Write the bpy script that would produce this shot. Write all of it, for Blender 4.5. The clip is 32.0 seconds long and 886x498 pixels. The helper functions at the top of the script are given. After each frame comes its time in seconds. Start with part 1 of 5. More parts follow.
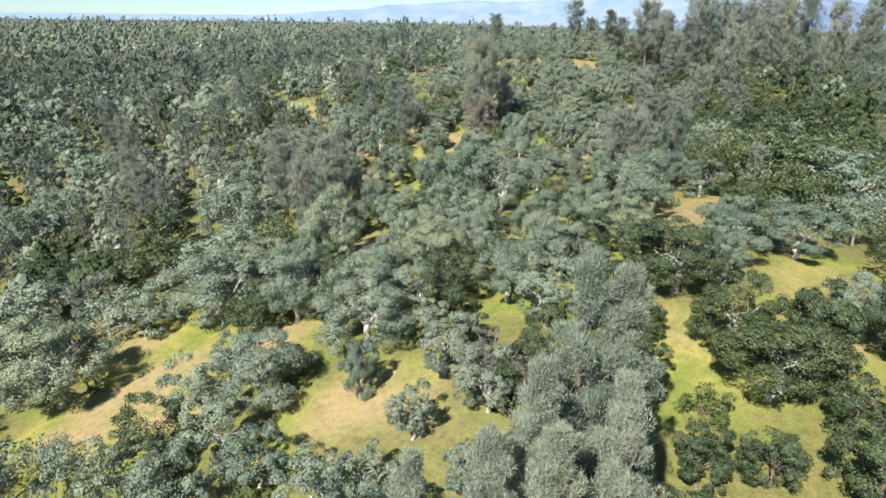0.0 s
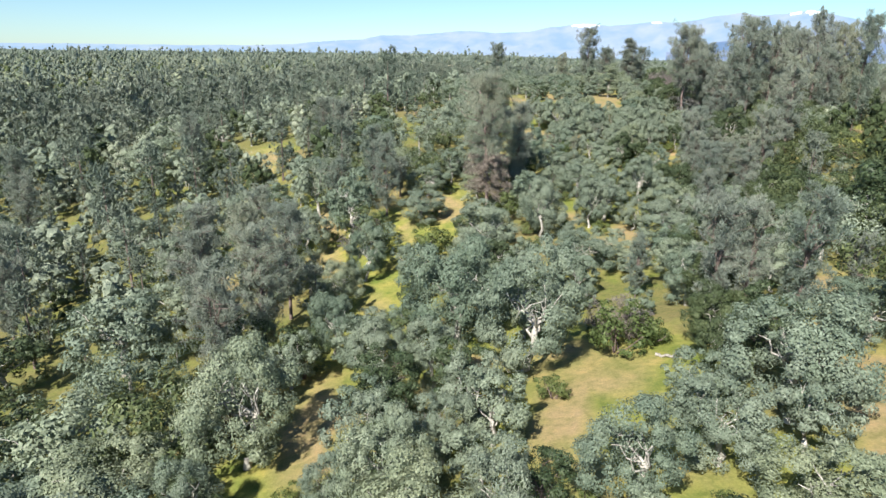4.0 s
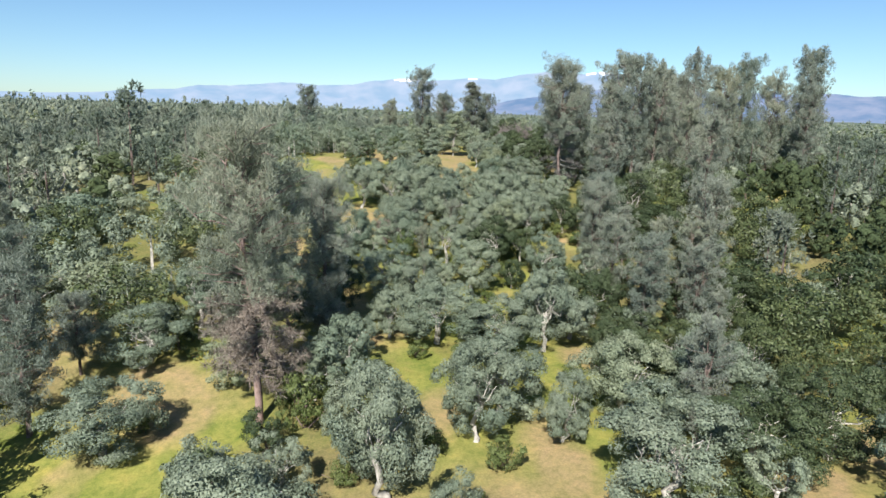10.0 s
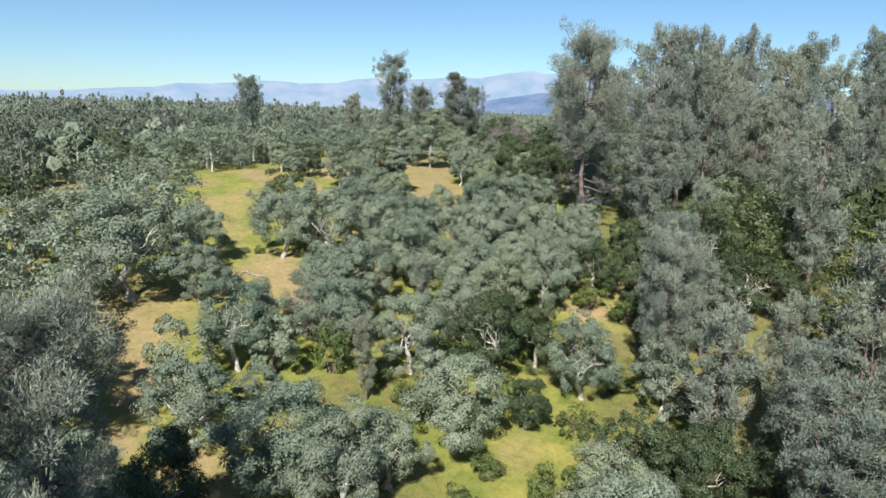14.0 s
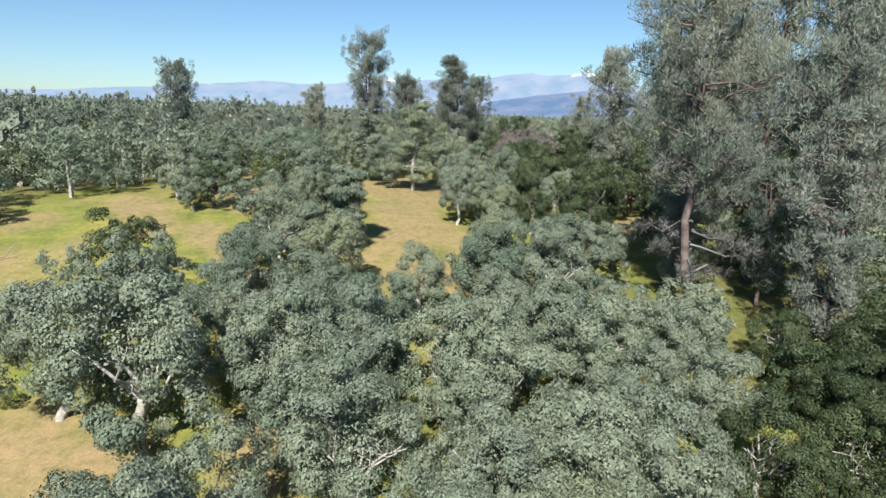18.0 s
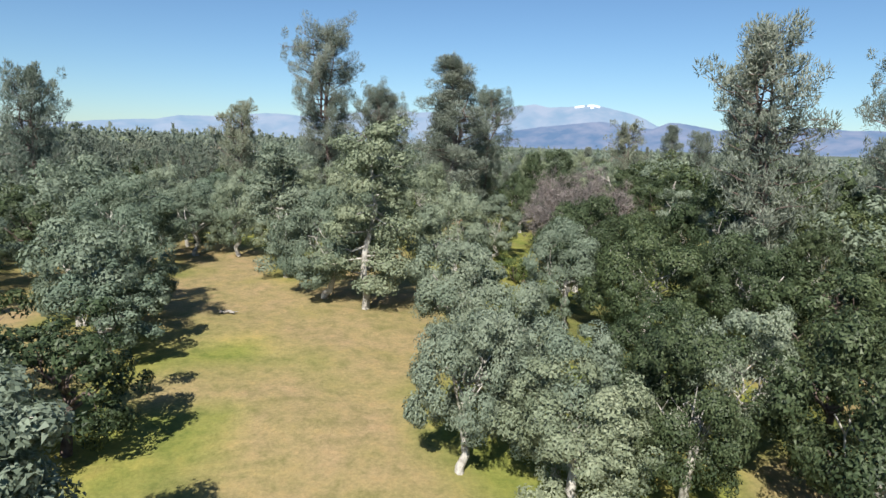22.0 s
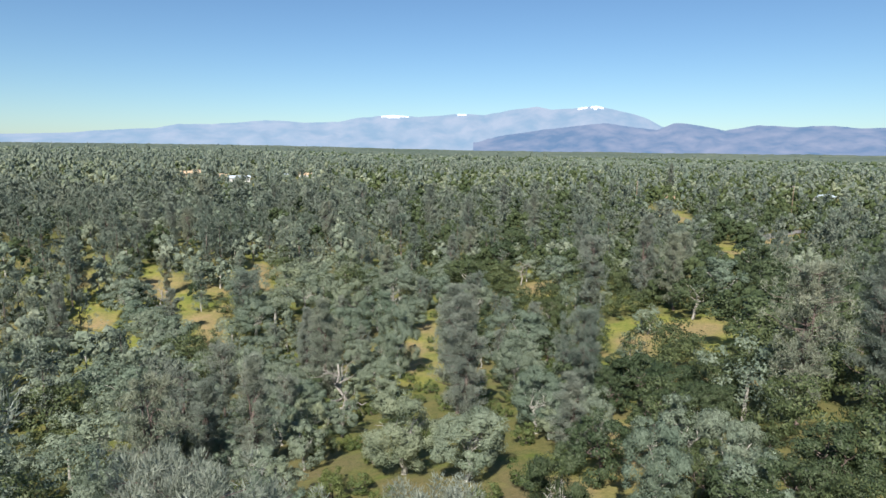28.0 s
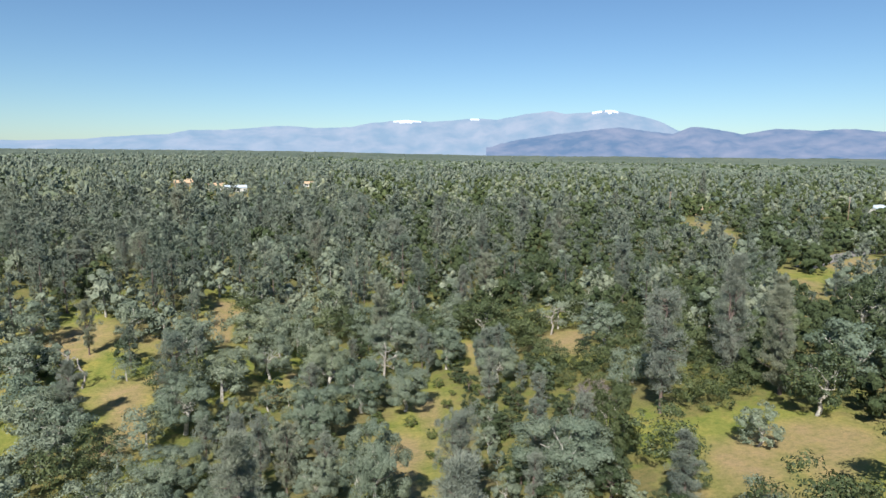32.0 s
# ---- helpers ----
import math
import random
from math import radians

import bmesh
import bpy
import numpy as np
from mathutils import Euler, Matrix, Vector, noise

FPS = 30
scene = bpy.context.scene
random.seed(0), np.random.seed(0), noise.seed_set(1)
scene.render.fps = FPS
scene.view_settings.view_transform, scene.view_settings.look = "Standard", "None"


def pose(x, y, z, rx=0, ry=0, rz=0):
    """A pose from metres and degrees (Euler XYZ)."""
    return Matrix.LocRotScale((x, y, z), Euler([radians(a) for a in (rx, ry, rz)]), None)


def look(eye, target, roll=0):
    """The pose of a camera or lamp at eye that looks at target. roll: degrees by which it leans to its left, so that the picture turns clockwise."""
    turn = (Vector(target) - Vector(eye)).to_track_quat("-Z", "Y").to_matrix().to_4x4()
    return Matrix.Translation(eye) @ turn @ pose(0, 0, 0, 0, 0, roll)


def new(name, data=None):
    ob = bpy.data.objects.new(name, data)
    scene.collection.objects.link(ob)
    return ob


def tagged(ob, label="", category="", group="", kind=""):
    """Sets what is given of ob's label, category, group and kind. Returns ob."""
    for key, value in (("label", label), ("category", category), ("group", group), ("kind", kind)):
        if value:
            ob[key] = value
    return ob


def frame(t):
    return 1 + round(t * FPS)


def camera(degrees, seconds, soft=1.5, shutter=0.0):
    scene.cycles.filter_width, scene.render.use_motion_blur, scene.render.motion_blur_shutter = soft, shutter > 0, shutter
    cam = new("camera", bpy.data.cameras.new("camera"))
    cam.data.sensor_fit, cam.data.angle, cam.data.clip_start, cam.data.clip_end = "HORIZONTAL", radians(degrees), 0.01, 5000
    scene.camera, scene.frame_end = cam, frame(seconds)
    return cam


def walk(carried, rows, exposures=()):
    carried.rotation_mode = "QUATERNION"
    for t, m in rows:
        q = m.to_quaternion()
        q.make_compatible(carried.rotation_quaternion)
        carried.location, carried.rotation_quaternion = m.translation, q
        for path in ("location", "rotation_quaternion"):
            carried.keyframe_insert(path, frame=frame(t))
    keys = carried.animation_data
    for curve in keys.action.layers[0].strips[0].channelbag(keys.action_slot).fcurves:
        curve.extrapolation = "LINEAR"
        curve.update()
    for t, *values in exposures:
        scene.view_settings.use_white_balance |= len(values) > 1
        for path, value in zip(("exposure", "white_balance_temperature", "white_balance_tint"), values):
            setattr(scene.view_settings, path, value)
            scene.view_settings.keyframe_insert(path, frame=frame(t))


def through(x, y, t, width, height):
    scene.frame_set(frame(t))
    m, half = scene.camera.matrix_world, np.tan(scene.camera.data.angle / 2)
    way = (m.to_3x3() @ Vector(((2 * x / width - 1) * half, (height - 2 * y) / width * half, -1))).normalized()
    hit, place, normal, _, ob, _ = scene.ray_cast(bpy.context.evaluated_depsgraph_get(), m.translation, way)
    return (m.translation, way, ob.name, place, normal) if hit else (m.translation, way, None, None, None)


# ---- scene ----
cam = camera(69.4, 32.0, soft=1.5)
PATH = [
    (0, (1.594, -0.398, 23.825), (1.579, 1.491, 23.167), 0.6),
    (0.5, (1.74, 4.694, 23.693), (1.721, 6.583, 23.034), 0.6),
    (1, (1.847, 9.53, 23.596), (1.828, 11.419, 22.94), 0.6),
    (1.5, (1.925, 14.173, 23.52), (1.906, 16.073, 22.896), 0.5),
    (2, (1.949, 18.688, 23.459), (1.927, 20.598, 22.867), 0.5),
    (2.5, (1.89, 23.14, 23.438), (1.867, 25.051, 22.85), 0.5),
    (3, (1.751, 27.579, 23.51), (1.728, 29.494, 22.933), 0.5),
    (3.5, (1.579, 32.028, 23.711), (1.559, 33.948, 23.15), 0.6),
    (4, (1.458, 36.479, 23.948), (1.456, 38.394, 23.372), 0.6),
    (4.5, (1.463, 40.916, 24.024), (1.482, 42.83, 23.445), 0.7),
    (5, (1.636, 45.339, 23.823), (1.682, 47.254, 23.247), 0.7),
    (5.5, (1.966, 49.775, 23.424), (2.043, 51.693, 22.864), 0.8),
    (6, (2.42, 54.259, 23.005), (2.541, 56.177, 22.451), 0.8),
    (6.5, (2.97, 58.808, 22.69), (3.142, 60.723, 22.139), 0.9),
    (7, (3.614, 63.406, 22.509), (3.836, 65.317, 21.962), 1.0),
    (7.5, (4.369, 68.012, 22.448), (4.637, 69.918, 21.902), 1.0),
    (8, (5.248, 72.587, 22.467), (5.562, 74.489, 21.934), 1.1),
    (8.5, (6.248, 77.11, 22.508), (6.609, 79.011, 22.003), 1.1),
    (9, (7.355, 81.579, 22.524), (7.764, 83.478, 22.048), 1.2),
    (9.5, (8.553, 86.011, 22.512), (9.01, 87.906, 22.067), 1.2),
    (10, (9.826, 90.425, 22.503), (10.335, 92.313, 22.084), 1.3),
    (10.5, (11.164, 94.84, 22.513), (11.714, 96.718, 22.101), 1.3),
    (11, (12.552, 99.26, 22.528), (13.11, 101.136, 22.115), 1.3),
    (11.5, (13.969, 103.678, 22.526), (14.524, 105.554, 22.11), 1.3),
    (12, (15.394, 108.077, 22.499), (15.95, 109.952, 22.083), 1.4),
    (12.5, (16.812, 112.437, 22.461), (17.367, 114.313, 22.042), 1.4),
    (13, (18.217, 116.755, 22.418), (18.773, 118.63, 21.999), 1.4),
    (13.5, (19.612, 121.038, 22.368), (20.168, 122.912, 21.945), 1.4),
    (14, (21.004, 125.296, 22.298), (21.558, 127.171, 21.877), 1.4),
    (14.5, (22.391, 129.52, 22.194), (22.944, 131.395, 21.773), 1.4),
    (15, (23.761, 133.685, 22.041), (24.321, 135.553, 21.597), 1.5),
    (15.5, (25.105, 137.786, 21.847), (25.665, 139.653, 21.402), 1.5),
    (16, (26.432, 141.878, 21.674), (26.991, 143.747, 21.235), 1.5),
    (16.5, (27.779, 146.075, 21.587), (28.332, 147.951, 21.169), 1.6),
    (17, (29.191, 150.474, 21.579), (29.749, 152.349, 21.161), 1.6),
    (17.5, (30.69, 155.088, 21.592), (31.249, 156.962, 21.171), 1.7),
    (18, (32.252, 159.831, 21.586), (32.809, 161.706, 21.17), 1.7),
    (18.5, (33.826, 164.58, 21.565), (34.377, 166.462, 21.175), 1.8),
    (19, (35.364, 169.247, 21.545), (35.921, 171.133, 21.182), 1.8),
    (19.5, (36.843, 173.814, 21.525), (37.399, 175.706, 21.188), 1.8),
    (20, (38.273, 178.316, 21.507), (38.826, 180.211, 21.184), 1.8),
    (20.5, (39.676, 182.813, 21.5), (40.23, 184.707, 21.177), 1.8),
    (21, (41.074, 187.364, 21.509), (41.631, 189.257, 21.185), 1.8),
    (21.5, (42.48, 192.006, 21.551), (43.037, 193.9, 21.229), 1.7),
    (22, (43.893, 196.744, 21.702), (44.442, 198.64, 21.379), 1.6),
    (22.5, (45.304, 201.546, 22.113), (45.852, 203.442, 21.793), 1.6),
    (23, (46.704, 206.366, 22.926), (47.25, 208.263, 22.609), 1.5),
    (23.5, (48.09, 211.176, 24.151), (48.635, 213.074, 23.835), 1.4),
    (24, (49.469, 215.985, 25.662), (50.009, 217.885, 25.346), 1.3),
    (24.5, (50.853, 220.829, 27.305), (51.393, 222.729, 26.991), 1.2),
    (25, (52.257, 225.73, 28.985), (52.801, 227.629, 28.673), 1.1),
    (25.5, (53.687, 230.666, 30.623), (54.231, 232.566, 30.313), 1.0),
    (26, (55.131, 235.574, 32.077), (55.658, 237.479, 31.768), 0.9),
    (26.5, (56.567, 240.399, 33.212), (57.09, 242.304, 32.901), 0.8),
    (27, (57.97, 245.14, 34.073), (58.506, 247.039, 33.747), 0.7),
    (27.5, (59.331, 249.85, 34.878), (59.87, 251.748, 34.554), 0.6),
    (28, (60.662, 254.586, 35.749), (61.2, 256.486, 35.433), 0.6),
    (28.5, (61.997, 259.368, 36.567), (62.515, 261.275, 36.262), 0.5),
    (29, (63.372, 264.167, 37.132), (63.888, 266.075, 36.829), 0.5),
    (29.5, (64.816, 268.938, 37.393), (65.33, 270.847, 37.09), 0.4),
    (30, (66.328, 273.651, 37.448), (66.841, 275.561, 37.145), 0.4),
    (30.5, (67.877, 278.31, 37.409), (68.386, 280.22, 37.106), 0.4),
    (31, (69.408, 282.938, 37.328), (69.915, 284.85, 37.027), 0.4),
    (31.5, (70.873, 287.57, 37.225), (71.377, 289.482, 36.924), 0.4),
    (32, (72.25, 292.234, 37.118), (72.75, 294.147, 36.816), 0.4),
]
EXPOSURES = [(0, 1.03), (3.5, 1.0), (6, 0.95), (9, 0.84), (13, 0.74), (19, 0.72), (22, 0.60), (24.5, 0.62), (32, 0.57)]
walk(cam, [(t, look(eye, target, roll)) for t, eye, target, roll in PATH], EXPOSURES)

# ---- light ----
SUN_AZ, SUN_EL = 209.0, 43.0          # degrees: clockwise from +y, and above the horizon
world = bpy.data.worlds.new("clear_sky")
world.use_nodes = True
scene.world = world
sky = world.node_tree.nodes.new("ShaderNodeTexSky")
sky.sky_type, sky.sun_disc = "NISHITA", False
sky.sun_elevation, sky.sun_rotation = radians(SUN_EL), radians(SUN_AZ)
sky.air_density, sky.dust_density, sky.ozone_density = 0.9, 0.2, 3.5
back = world.node_tree.nodes["Background"]
tint = world.node_tree.nodes.new("ShaderNodeMix")
tint.data_type, tint.blend_type = "RGBA", "MULTIPLY"
tint.inputs[0].default_value, tint.inputs[7].default_value = 1.0, (0.81, 0.965, 1.05, 1)
world.node_tree.links.new(sky.outputs[0], tint.inputs[6])
world.node_tree.links.new(tint.outputs[2], back.inputs[0])
back.inputs[1].default_value = 0.072
lamp = bpy.data.lights.new("sun", "SUN")
lamp.energy, lamp.angle, lamp.color = 5.4, radians(0.5), (1.0, 0.95, 0.86)
sun = new("sun", lamp)
to_sun = Vector((math.sin(radians(SUN_AZ)) * math.cos(radians(SUN_EL)), math.cos(radians(SUN_AZ)) * math.cos(radians(SUN_EL)), math.sin(radians(SUN_EL))))
sun.matrix_world = look(to_sun * 400, (0, 0, 0))
tagged(sun, "low morning sun behind the flight", "sun", kind="structure")


# ---- materials ----
def material(name, rough=0.9):
    m = bpy.data.materials.new(name)
    m.use_nodes = True
    t = m.node_tree
    b = t.nodes["Principled BSDF"]
    b.inputs["Roughness"].default_value = rough
    b.inputs["Specular IOR Level"].default_value = 0.22
    return m, t, b


def ramp(t, source, stops):
    r = t.nodes.new("ShaderNodeValToRGB")
    while len(r.color_ramp.elements) < len(stops):
        r.color_ramp.elements.new(0.5)
    for e, (p, c) in zip(r.color_ramp.elements, stops):
        e.position, e.color = p, (*c, 1)
    t.links.new(source, r.inputs[0])
    return r.outputs[0]


def noise_tex(t, scale, detail=3.0, rough=0.55, coords="Object"):
    n = t.nodes.new("ShaderNodeTexNoise")
    n.inputs["Scale"].default_value, n.inputs["Detail"].default_value, n.inputs["Roughness"].default_value = scale, detail, rough
    c = t.nodes.new("ShaderNodeTexCoord")
    t.links.new(c.outputs[coords], n.inputs["Vector"])
    return n.outputs["Fac"]


def mixed(t, fac, a, b, kind="MIX"):
    n = t.nodes.new("ShaderNodeMix")
    n.data_type, n.blend_type = "RGBA", kind
    for socket, v in ((n.inputs[0], fac), (n.inputs[6], a), (n.inputs[7], b)):
        if isinstance(v, (int, float)):
            socket.default_value = v
        elif isinstance(v, tuple):
            socket.default_value = (*v, 1)
        else:
            t.links.new(v, socket)
    return n.outputs[2]


def bumped(t, b, height, strength, distance):
    n = t.nodes.new("ShaderNodeBump")
    n.inputs["Strength"].default_value, n.inputs["Distance"].default_value = strength, distance
    t.links.new(height, n.inputs["Height"])
    t.links.new(n.outputs[0], b.inputs["Normal"])


def leaf_material(name, dark, light, tip, rough=0.55, through=0.22, spread=0.17, grain=0.0):
    """Leaves: every leaf and every plant a little different, with light coming through."""
    m, t, b = material(name, rough)
    g = t.nodes.new("ShaderNodeNewGeometry")
    o = t.nodes.new("ShaderNodeObjectInfo")
    leaf = ramp(t, g.outputs["Random Per Island"], [(0.0, dark), (0.55, light), (1.0, tip)])
    wide = ramp(t, noise_tex(t, spread, 2.0), [(0.33, (0.82, 0.86, 0.85)), (0.66, (1.16, 1.13, 1.10))])
    c = mixed(t, 1.0, leaf, wide, "MULTIPLY")
    stand_tone = ramp(t, noise_tex(t, spread * 0.2, 3.0), [(0.36, (0.80, 0.85, 0.83)), (0.5, (1.0, 1.0, 1.0)), (0.66, (1.14, 1.11, 1.06))])
    c = mixed(t, 1.0, c, stand_tone, "MULTIPLY")
    if grain:
        tuft = noise_tex(t, grain, 4.0, 0.75)
        c = mixed(t, 1.0, c, ramp(t, tuft, [(0.36, (0.62, 0.66, 0.64)), (0.52, (1.0, 1.0, 1.0)), (0.68, (1.34, 1.3, 1.25))]), "MULTIPLY")
        bumped(t, b, tuft, 1.0, 0.6)
    own = ramp(t, o.outputs["Random"], [(0.0, (0.74, 0.82, 0.80)), (0.5, (1.0, 1.0, 1.0)), (0.8, (1.12, 1.12, 1.08)), (1.0, (1.14, 1.09, 0.94))])
    c = mixed(t, 1.0, c, own, "MULTIPLY")
    t.links.new(c, b.inputs["Base Color"])
    tr = t.nodes.new("ShaderNodeBsdfTranslucent")
    t.links.new(mixed(t, 1.0, c, (1.0, 1.06, 0.78), "MULTIPLY"), tr.inputs[0])
    mix = t.nodes.new("ShaderNodeMixShader")
    mix.inputs[0].default_value = through
    out = t.nodes["Material Output"]
    t.links.new(b.outputs[0], mix.inputs[1])
    t.links.new(tr.outputs[0], mix.inputs[2])
    t.links.new(mix.outputs[0], out.inputs["Surface"])
    return m


def bark_material(name, dark, light, scale=3.0):
    m, t, b = material(name, 0.9)
    n = noise_tex(t, scale, 5.0, 0.65)
    t.links.new(ramp(t, n, [(0.3, dark), (0.62, light)]), b.inputs["Base Color"])
    bumped(t, b, noise_tex(t, scale * 5, 4.0), 0.6, 0.04)
    return m


OAK_LEAF = leaf_material("oak_leaf", (0.15, 0.181, 0.135), (0.203, 0.24, 0.181), (0.273, 0.309, 0.241), 0.6, 0.2)
LIVE_LEAF = leaf_material("live_oak_leaf", (0.034, 0.050, 0.025), (0.066, 0.090, 0.044), (0.110, 0.135, 0.072), 0.5, 0.12)
PINE_LEAF = leaf_material("pine_needle", (0.155, 0.175, 0.144), (0.22, 0.244, 0.209), (0.296, 0.318, 0.278), 0.6, 0.2)
FAR_OAK = leaf_material("far_oak_leaf", (0.164, 0.194, 0.148), (0.196, 0.229, 0.176), (0.231, 0.261, 0.206), 0.75, 0.08, 0.17, 1.1)
FAR_LIVE = leaf_material("far_live_oak_leaf", (0.052, 0.074, 0.034), (0.066, 0.090, 0.042), (0.084, 0.110, 0.052), 0.75, 0.08, 0.17, 1.5)
FAR_PINE = leaf_material("far_pine_needle", (0.181, 0.203, 0.167), (0.216, 0.238, 0.197), (0.251, 0.27, 0.23), 0.75, 0.08, 0.17, 1.3)
# Needles of the first pines: paler, with front light and haze in the colour.
PALE_NEEDLE = leaf_material("pale_pine_needle", (0.170, 0.190, 0.150), (0.270, 0.298, 0.240), (0.370, 0.398, 0.330), 0.6, 0.22)
BUSH_LEAF = leaf_material("bush_leaf", (0.060, 0.080, 0.026), (0.115, 0.145, 0.048), (0.185, 0.210, 0.085), 0.55, 0.16)
DRY_TWIG = leaf_material("dry_twig", (0.110, 0.092, 0.092), (0.195, 0.168, 0.165), (0.300, 0.262, 0.255), 0.9, 0.0)
OAK_BARK = bark_material("pale_oak_bark", (0.20, 0.185, 0.165), (0.50, 0.48, 0.44))
PINE_BARK = bark_material("grey_pine_bark", (0.075, 0.055, 0.048), (0.20, 0.155, 0.14))
RED_BARK = bark_material("reddish_grey_pine_bark", (0.14, 0.095, 0.08), (0.30, 0.22, 0.20))
DEAD_WOOD = bark_material("bleached_dead_wood", (0.16, 0.145, 0.13), (0.38, 0.355, 0.32))
BARE_BARK = bark_material("bare_grey_bark", (0.10, 0.085, 0.08), (0.24, 0.21, 0.20))
CUT_BRUSH = bark_material("rusty_cut_brush", (0.20, 0.075, 0.04), (0.42, 0.19, 0.11))


def ground_material():
    m, t, b = material("spring_grass", 0.95)
    big = noise_tex(t, 0.045, 3.0, 0.55)
    mid = noise_tex(t, 0.33, 4.0, 0.6)
    fine = noise_tex(t, 7.0, 5.0, 0.75)
    grass = ramp(t, mid, [(0.30, (0.118, 0.155, 0.032)), (0.50, (0.195, 0.208, 0.054)), (0.72, (0.295, 0.260, 0.074))])
    dry = ramp(t, mid, [(0.30, (0.232, 0.202, 0.086)), (0.70, (0.312, 0.230, 0.134))])
    a = t.nodes.new("ShaderNodeAttribute")
    a.attribute_name = "dryness"
    add = t.nodes.new("ShaderNodeMath")
    add.operation = "MULTIPLY_ADD"
    t.links.new(a.outputs["Fac"], add.inputs[0])
    add.inputs[1].default_value = 0.36
    t.links.new(big, add.inputs[2])
    c = mixed(t, ramp(t, add.outputs[0], [(0.48, (0, 0, 0)), (0.70, (1, 1, 1))]), grass, dry)
    w = t.nodes.new("ShaderNodeAttribute")
    w.attribute_name = "woodland"
    add = t.nodes.new("ShaderNodeMath")
    add.operation = "MULTIPLY_ADD"
    t.links.new(w.outputs["Fac"], add.inputs[0])
    add.inputs[1].default_value = 0.45
    t.links.new(mid, add.inputs[2])
    # Darker wood floor: dead leaves, with the trees' shade painted into the colour.
    litter_shade = ramp(t, fine, [(0.3, (0.050, 0.048, 0.026)), (0.6, (0.125, 0.115, 0.058))])
    c = mixed(t, ramp(t, add.outputs[0], [(0.72, (0, 0, 0)), (0.95, (0.6, 0.6, 0.6))]), c, litter_shade)
    clump = noise_tex(t, 1.6, 5.0, 0.7)
    c = mixed(t, 1.0, c, ramp(t, clump, [(0.34, (0.72, 0.78, 0.70)), (0.5, (1.0, 1.0, 1.0)), (0.68, (1.2, 1.12, 1.1))]), "MULTIPLY")
    c = mixed(t, 1.0, c, ramp(t, fine, [(0.25, (0.70, 0.72, 0.66)), (0.7, (1.18, 1.16, 1.12))]), "MULTIPLY")
    t.links.new(c, b.inputs["Base Color"])
    bumped(t, b, fine, 0.5, 0.05)
    return m


GRASS = ground_material()


def plain(name, colour, rough=0.8, vary=0.25, scale=2.0, metal=0.0):
    m, t, b = material(name, rough)
    b.inputs["Metallic"].default_value = metal
    low = tuple(v * (1 - vary) for v in colour)
    high = tuple(min(v * (1 + vary), 0.9) for v in colour)
    t.links.new(ramp(t, noise_tex(t, scale, 4.0), [(0.3, low), (0.7, high)]), b.inputs["Base Color"])
    bumped(t, b, noise_tex(t, scale * 6, 3.0), 0.2, 0.02)
    return m


# ---- mesh helpers ----
def tri_mesh(name, v, f, mat, smooth=False):
    v, f = np.asarray(v, np.float32), np.asarray(f, np.int32)
    me = bpy.data.meshes.new(name)
    me.vertices.add(len(v))
    me.vertices.foreach_set("co", v.ravel())
    k = f.shape[1]
    me.loops.add(f.size)
    me.loops.foreach_set("vertex_index", f.ravel())
    me.polygons.add(len(f))
    me.polygons.foreach_set("loop_start", np.arange(0, f.size, k, dtype=np.int32))
    me.polygons.foreach_set("loop_total", np.full(len(f), k, np.int32))
    me.polygons.foreach_set("use_smooth", np.full(len(f), smooth))
    me.materials.append(mat)
    me.update(calc_edges=True)
    me.validate()
    return me


def join(pieces):
    vs, fs, n = [], [], 0
    for v, f in pieces:
        vs.append(np.asarray(v, float))
        fs.append(np.asarray(f, int) + n)
        n += len(v)
    return np.concatenate(vs), np.concatenate(fs)


def tube(points, radii, sides=6):
    """A tapered, bent limb, as triangles."""
    p, r = np.asarray(points, float), np.asarray(radii, float)
    along = np.gradient(p, axis=0)
    along /= np.linalg.norm(along, axis=1)[:, None] + 1e-9
    up = np.where(np.abs(along[:, 2:3]) > 0.9, [[1.0, 0, 0]], [[0, 0, 1.0]])
    a = np.cross(along, up)
    a /= np.linalg.norm(a, axis=1)[:, None] + 1e-9
    b = np.cross(along, a)
    w = np.linspace(0, 2 * np.pi, sides, endpoint=False)
    ring = p[:, None] + r[:, None, None] * (np.cos(w)[None, :, None] * a[:, None] + np.sin(w)[None, :, None] * b[:, None])
    v = np.concatenate([ring.reshape(-1, 3), p[-1:]])
    f = []
    for i in range(len(p) - 1):
        for j in range(sides):
            q, s = i * sides + j, i * sides + (j + 1) % sides
            f += [(q, s, s + sides), (q, s + sides, q + sides)]
    base = (len(p) - 1) * sides
    f += [(base + j, base + (j + 1) % sides, len(v) - 1) for j in range(sides)]
    return v, np.array(f)


def bent(rng, a, b, steps=5, wobble=0.08):
    a, b = np.asarray(a, float), np.asarray(b, float)
    s = np.linspace(0, 1, steps)[:, None]
    off = rng.normal(0, 1, (steps, 3)) * wobble * np.linalg.norm(b - a) * np.sin(s * np.pi)
    return a + (b - a) * s + off


def unit(v):
    return v / (np.linalg.norm(v, axis=-1, keepdims=True) + 1e-9)


def leaves(rng, p, out, size, narrow=0.62):
    """One triangular leaf tuft at each p, facing roughly out."""
    n = len(p)
    normal = unit(out + rng.normal(0, 0.28, (n, 3)))
    a = unit(np.cross(normal, rng.normal(0, 1, (n, 3))))
    b = np.cross(normal, a)
    s = (size * rng.uniform(0.65, 1.3, n))[:, None]
    v = np.stack([p + a * s * 0.6, p - a * s * 0.4 + b * s * narrow * 0.5, p - a * s * 0.4 - b * s * narrow * 0.5], 1)
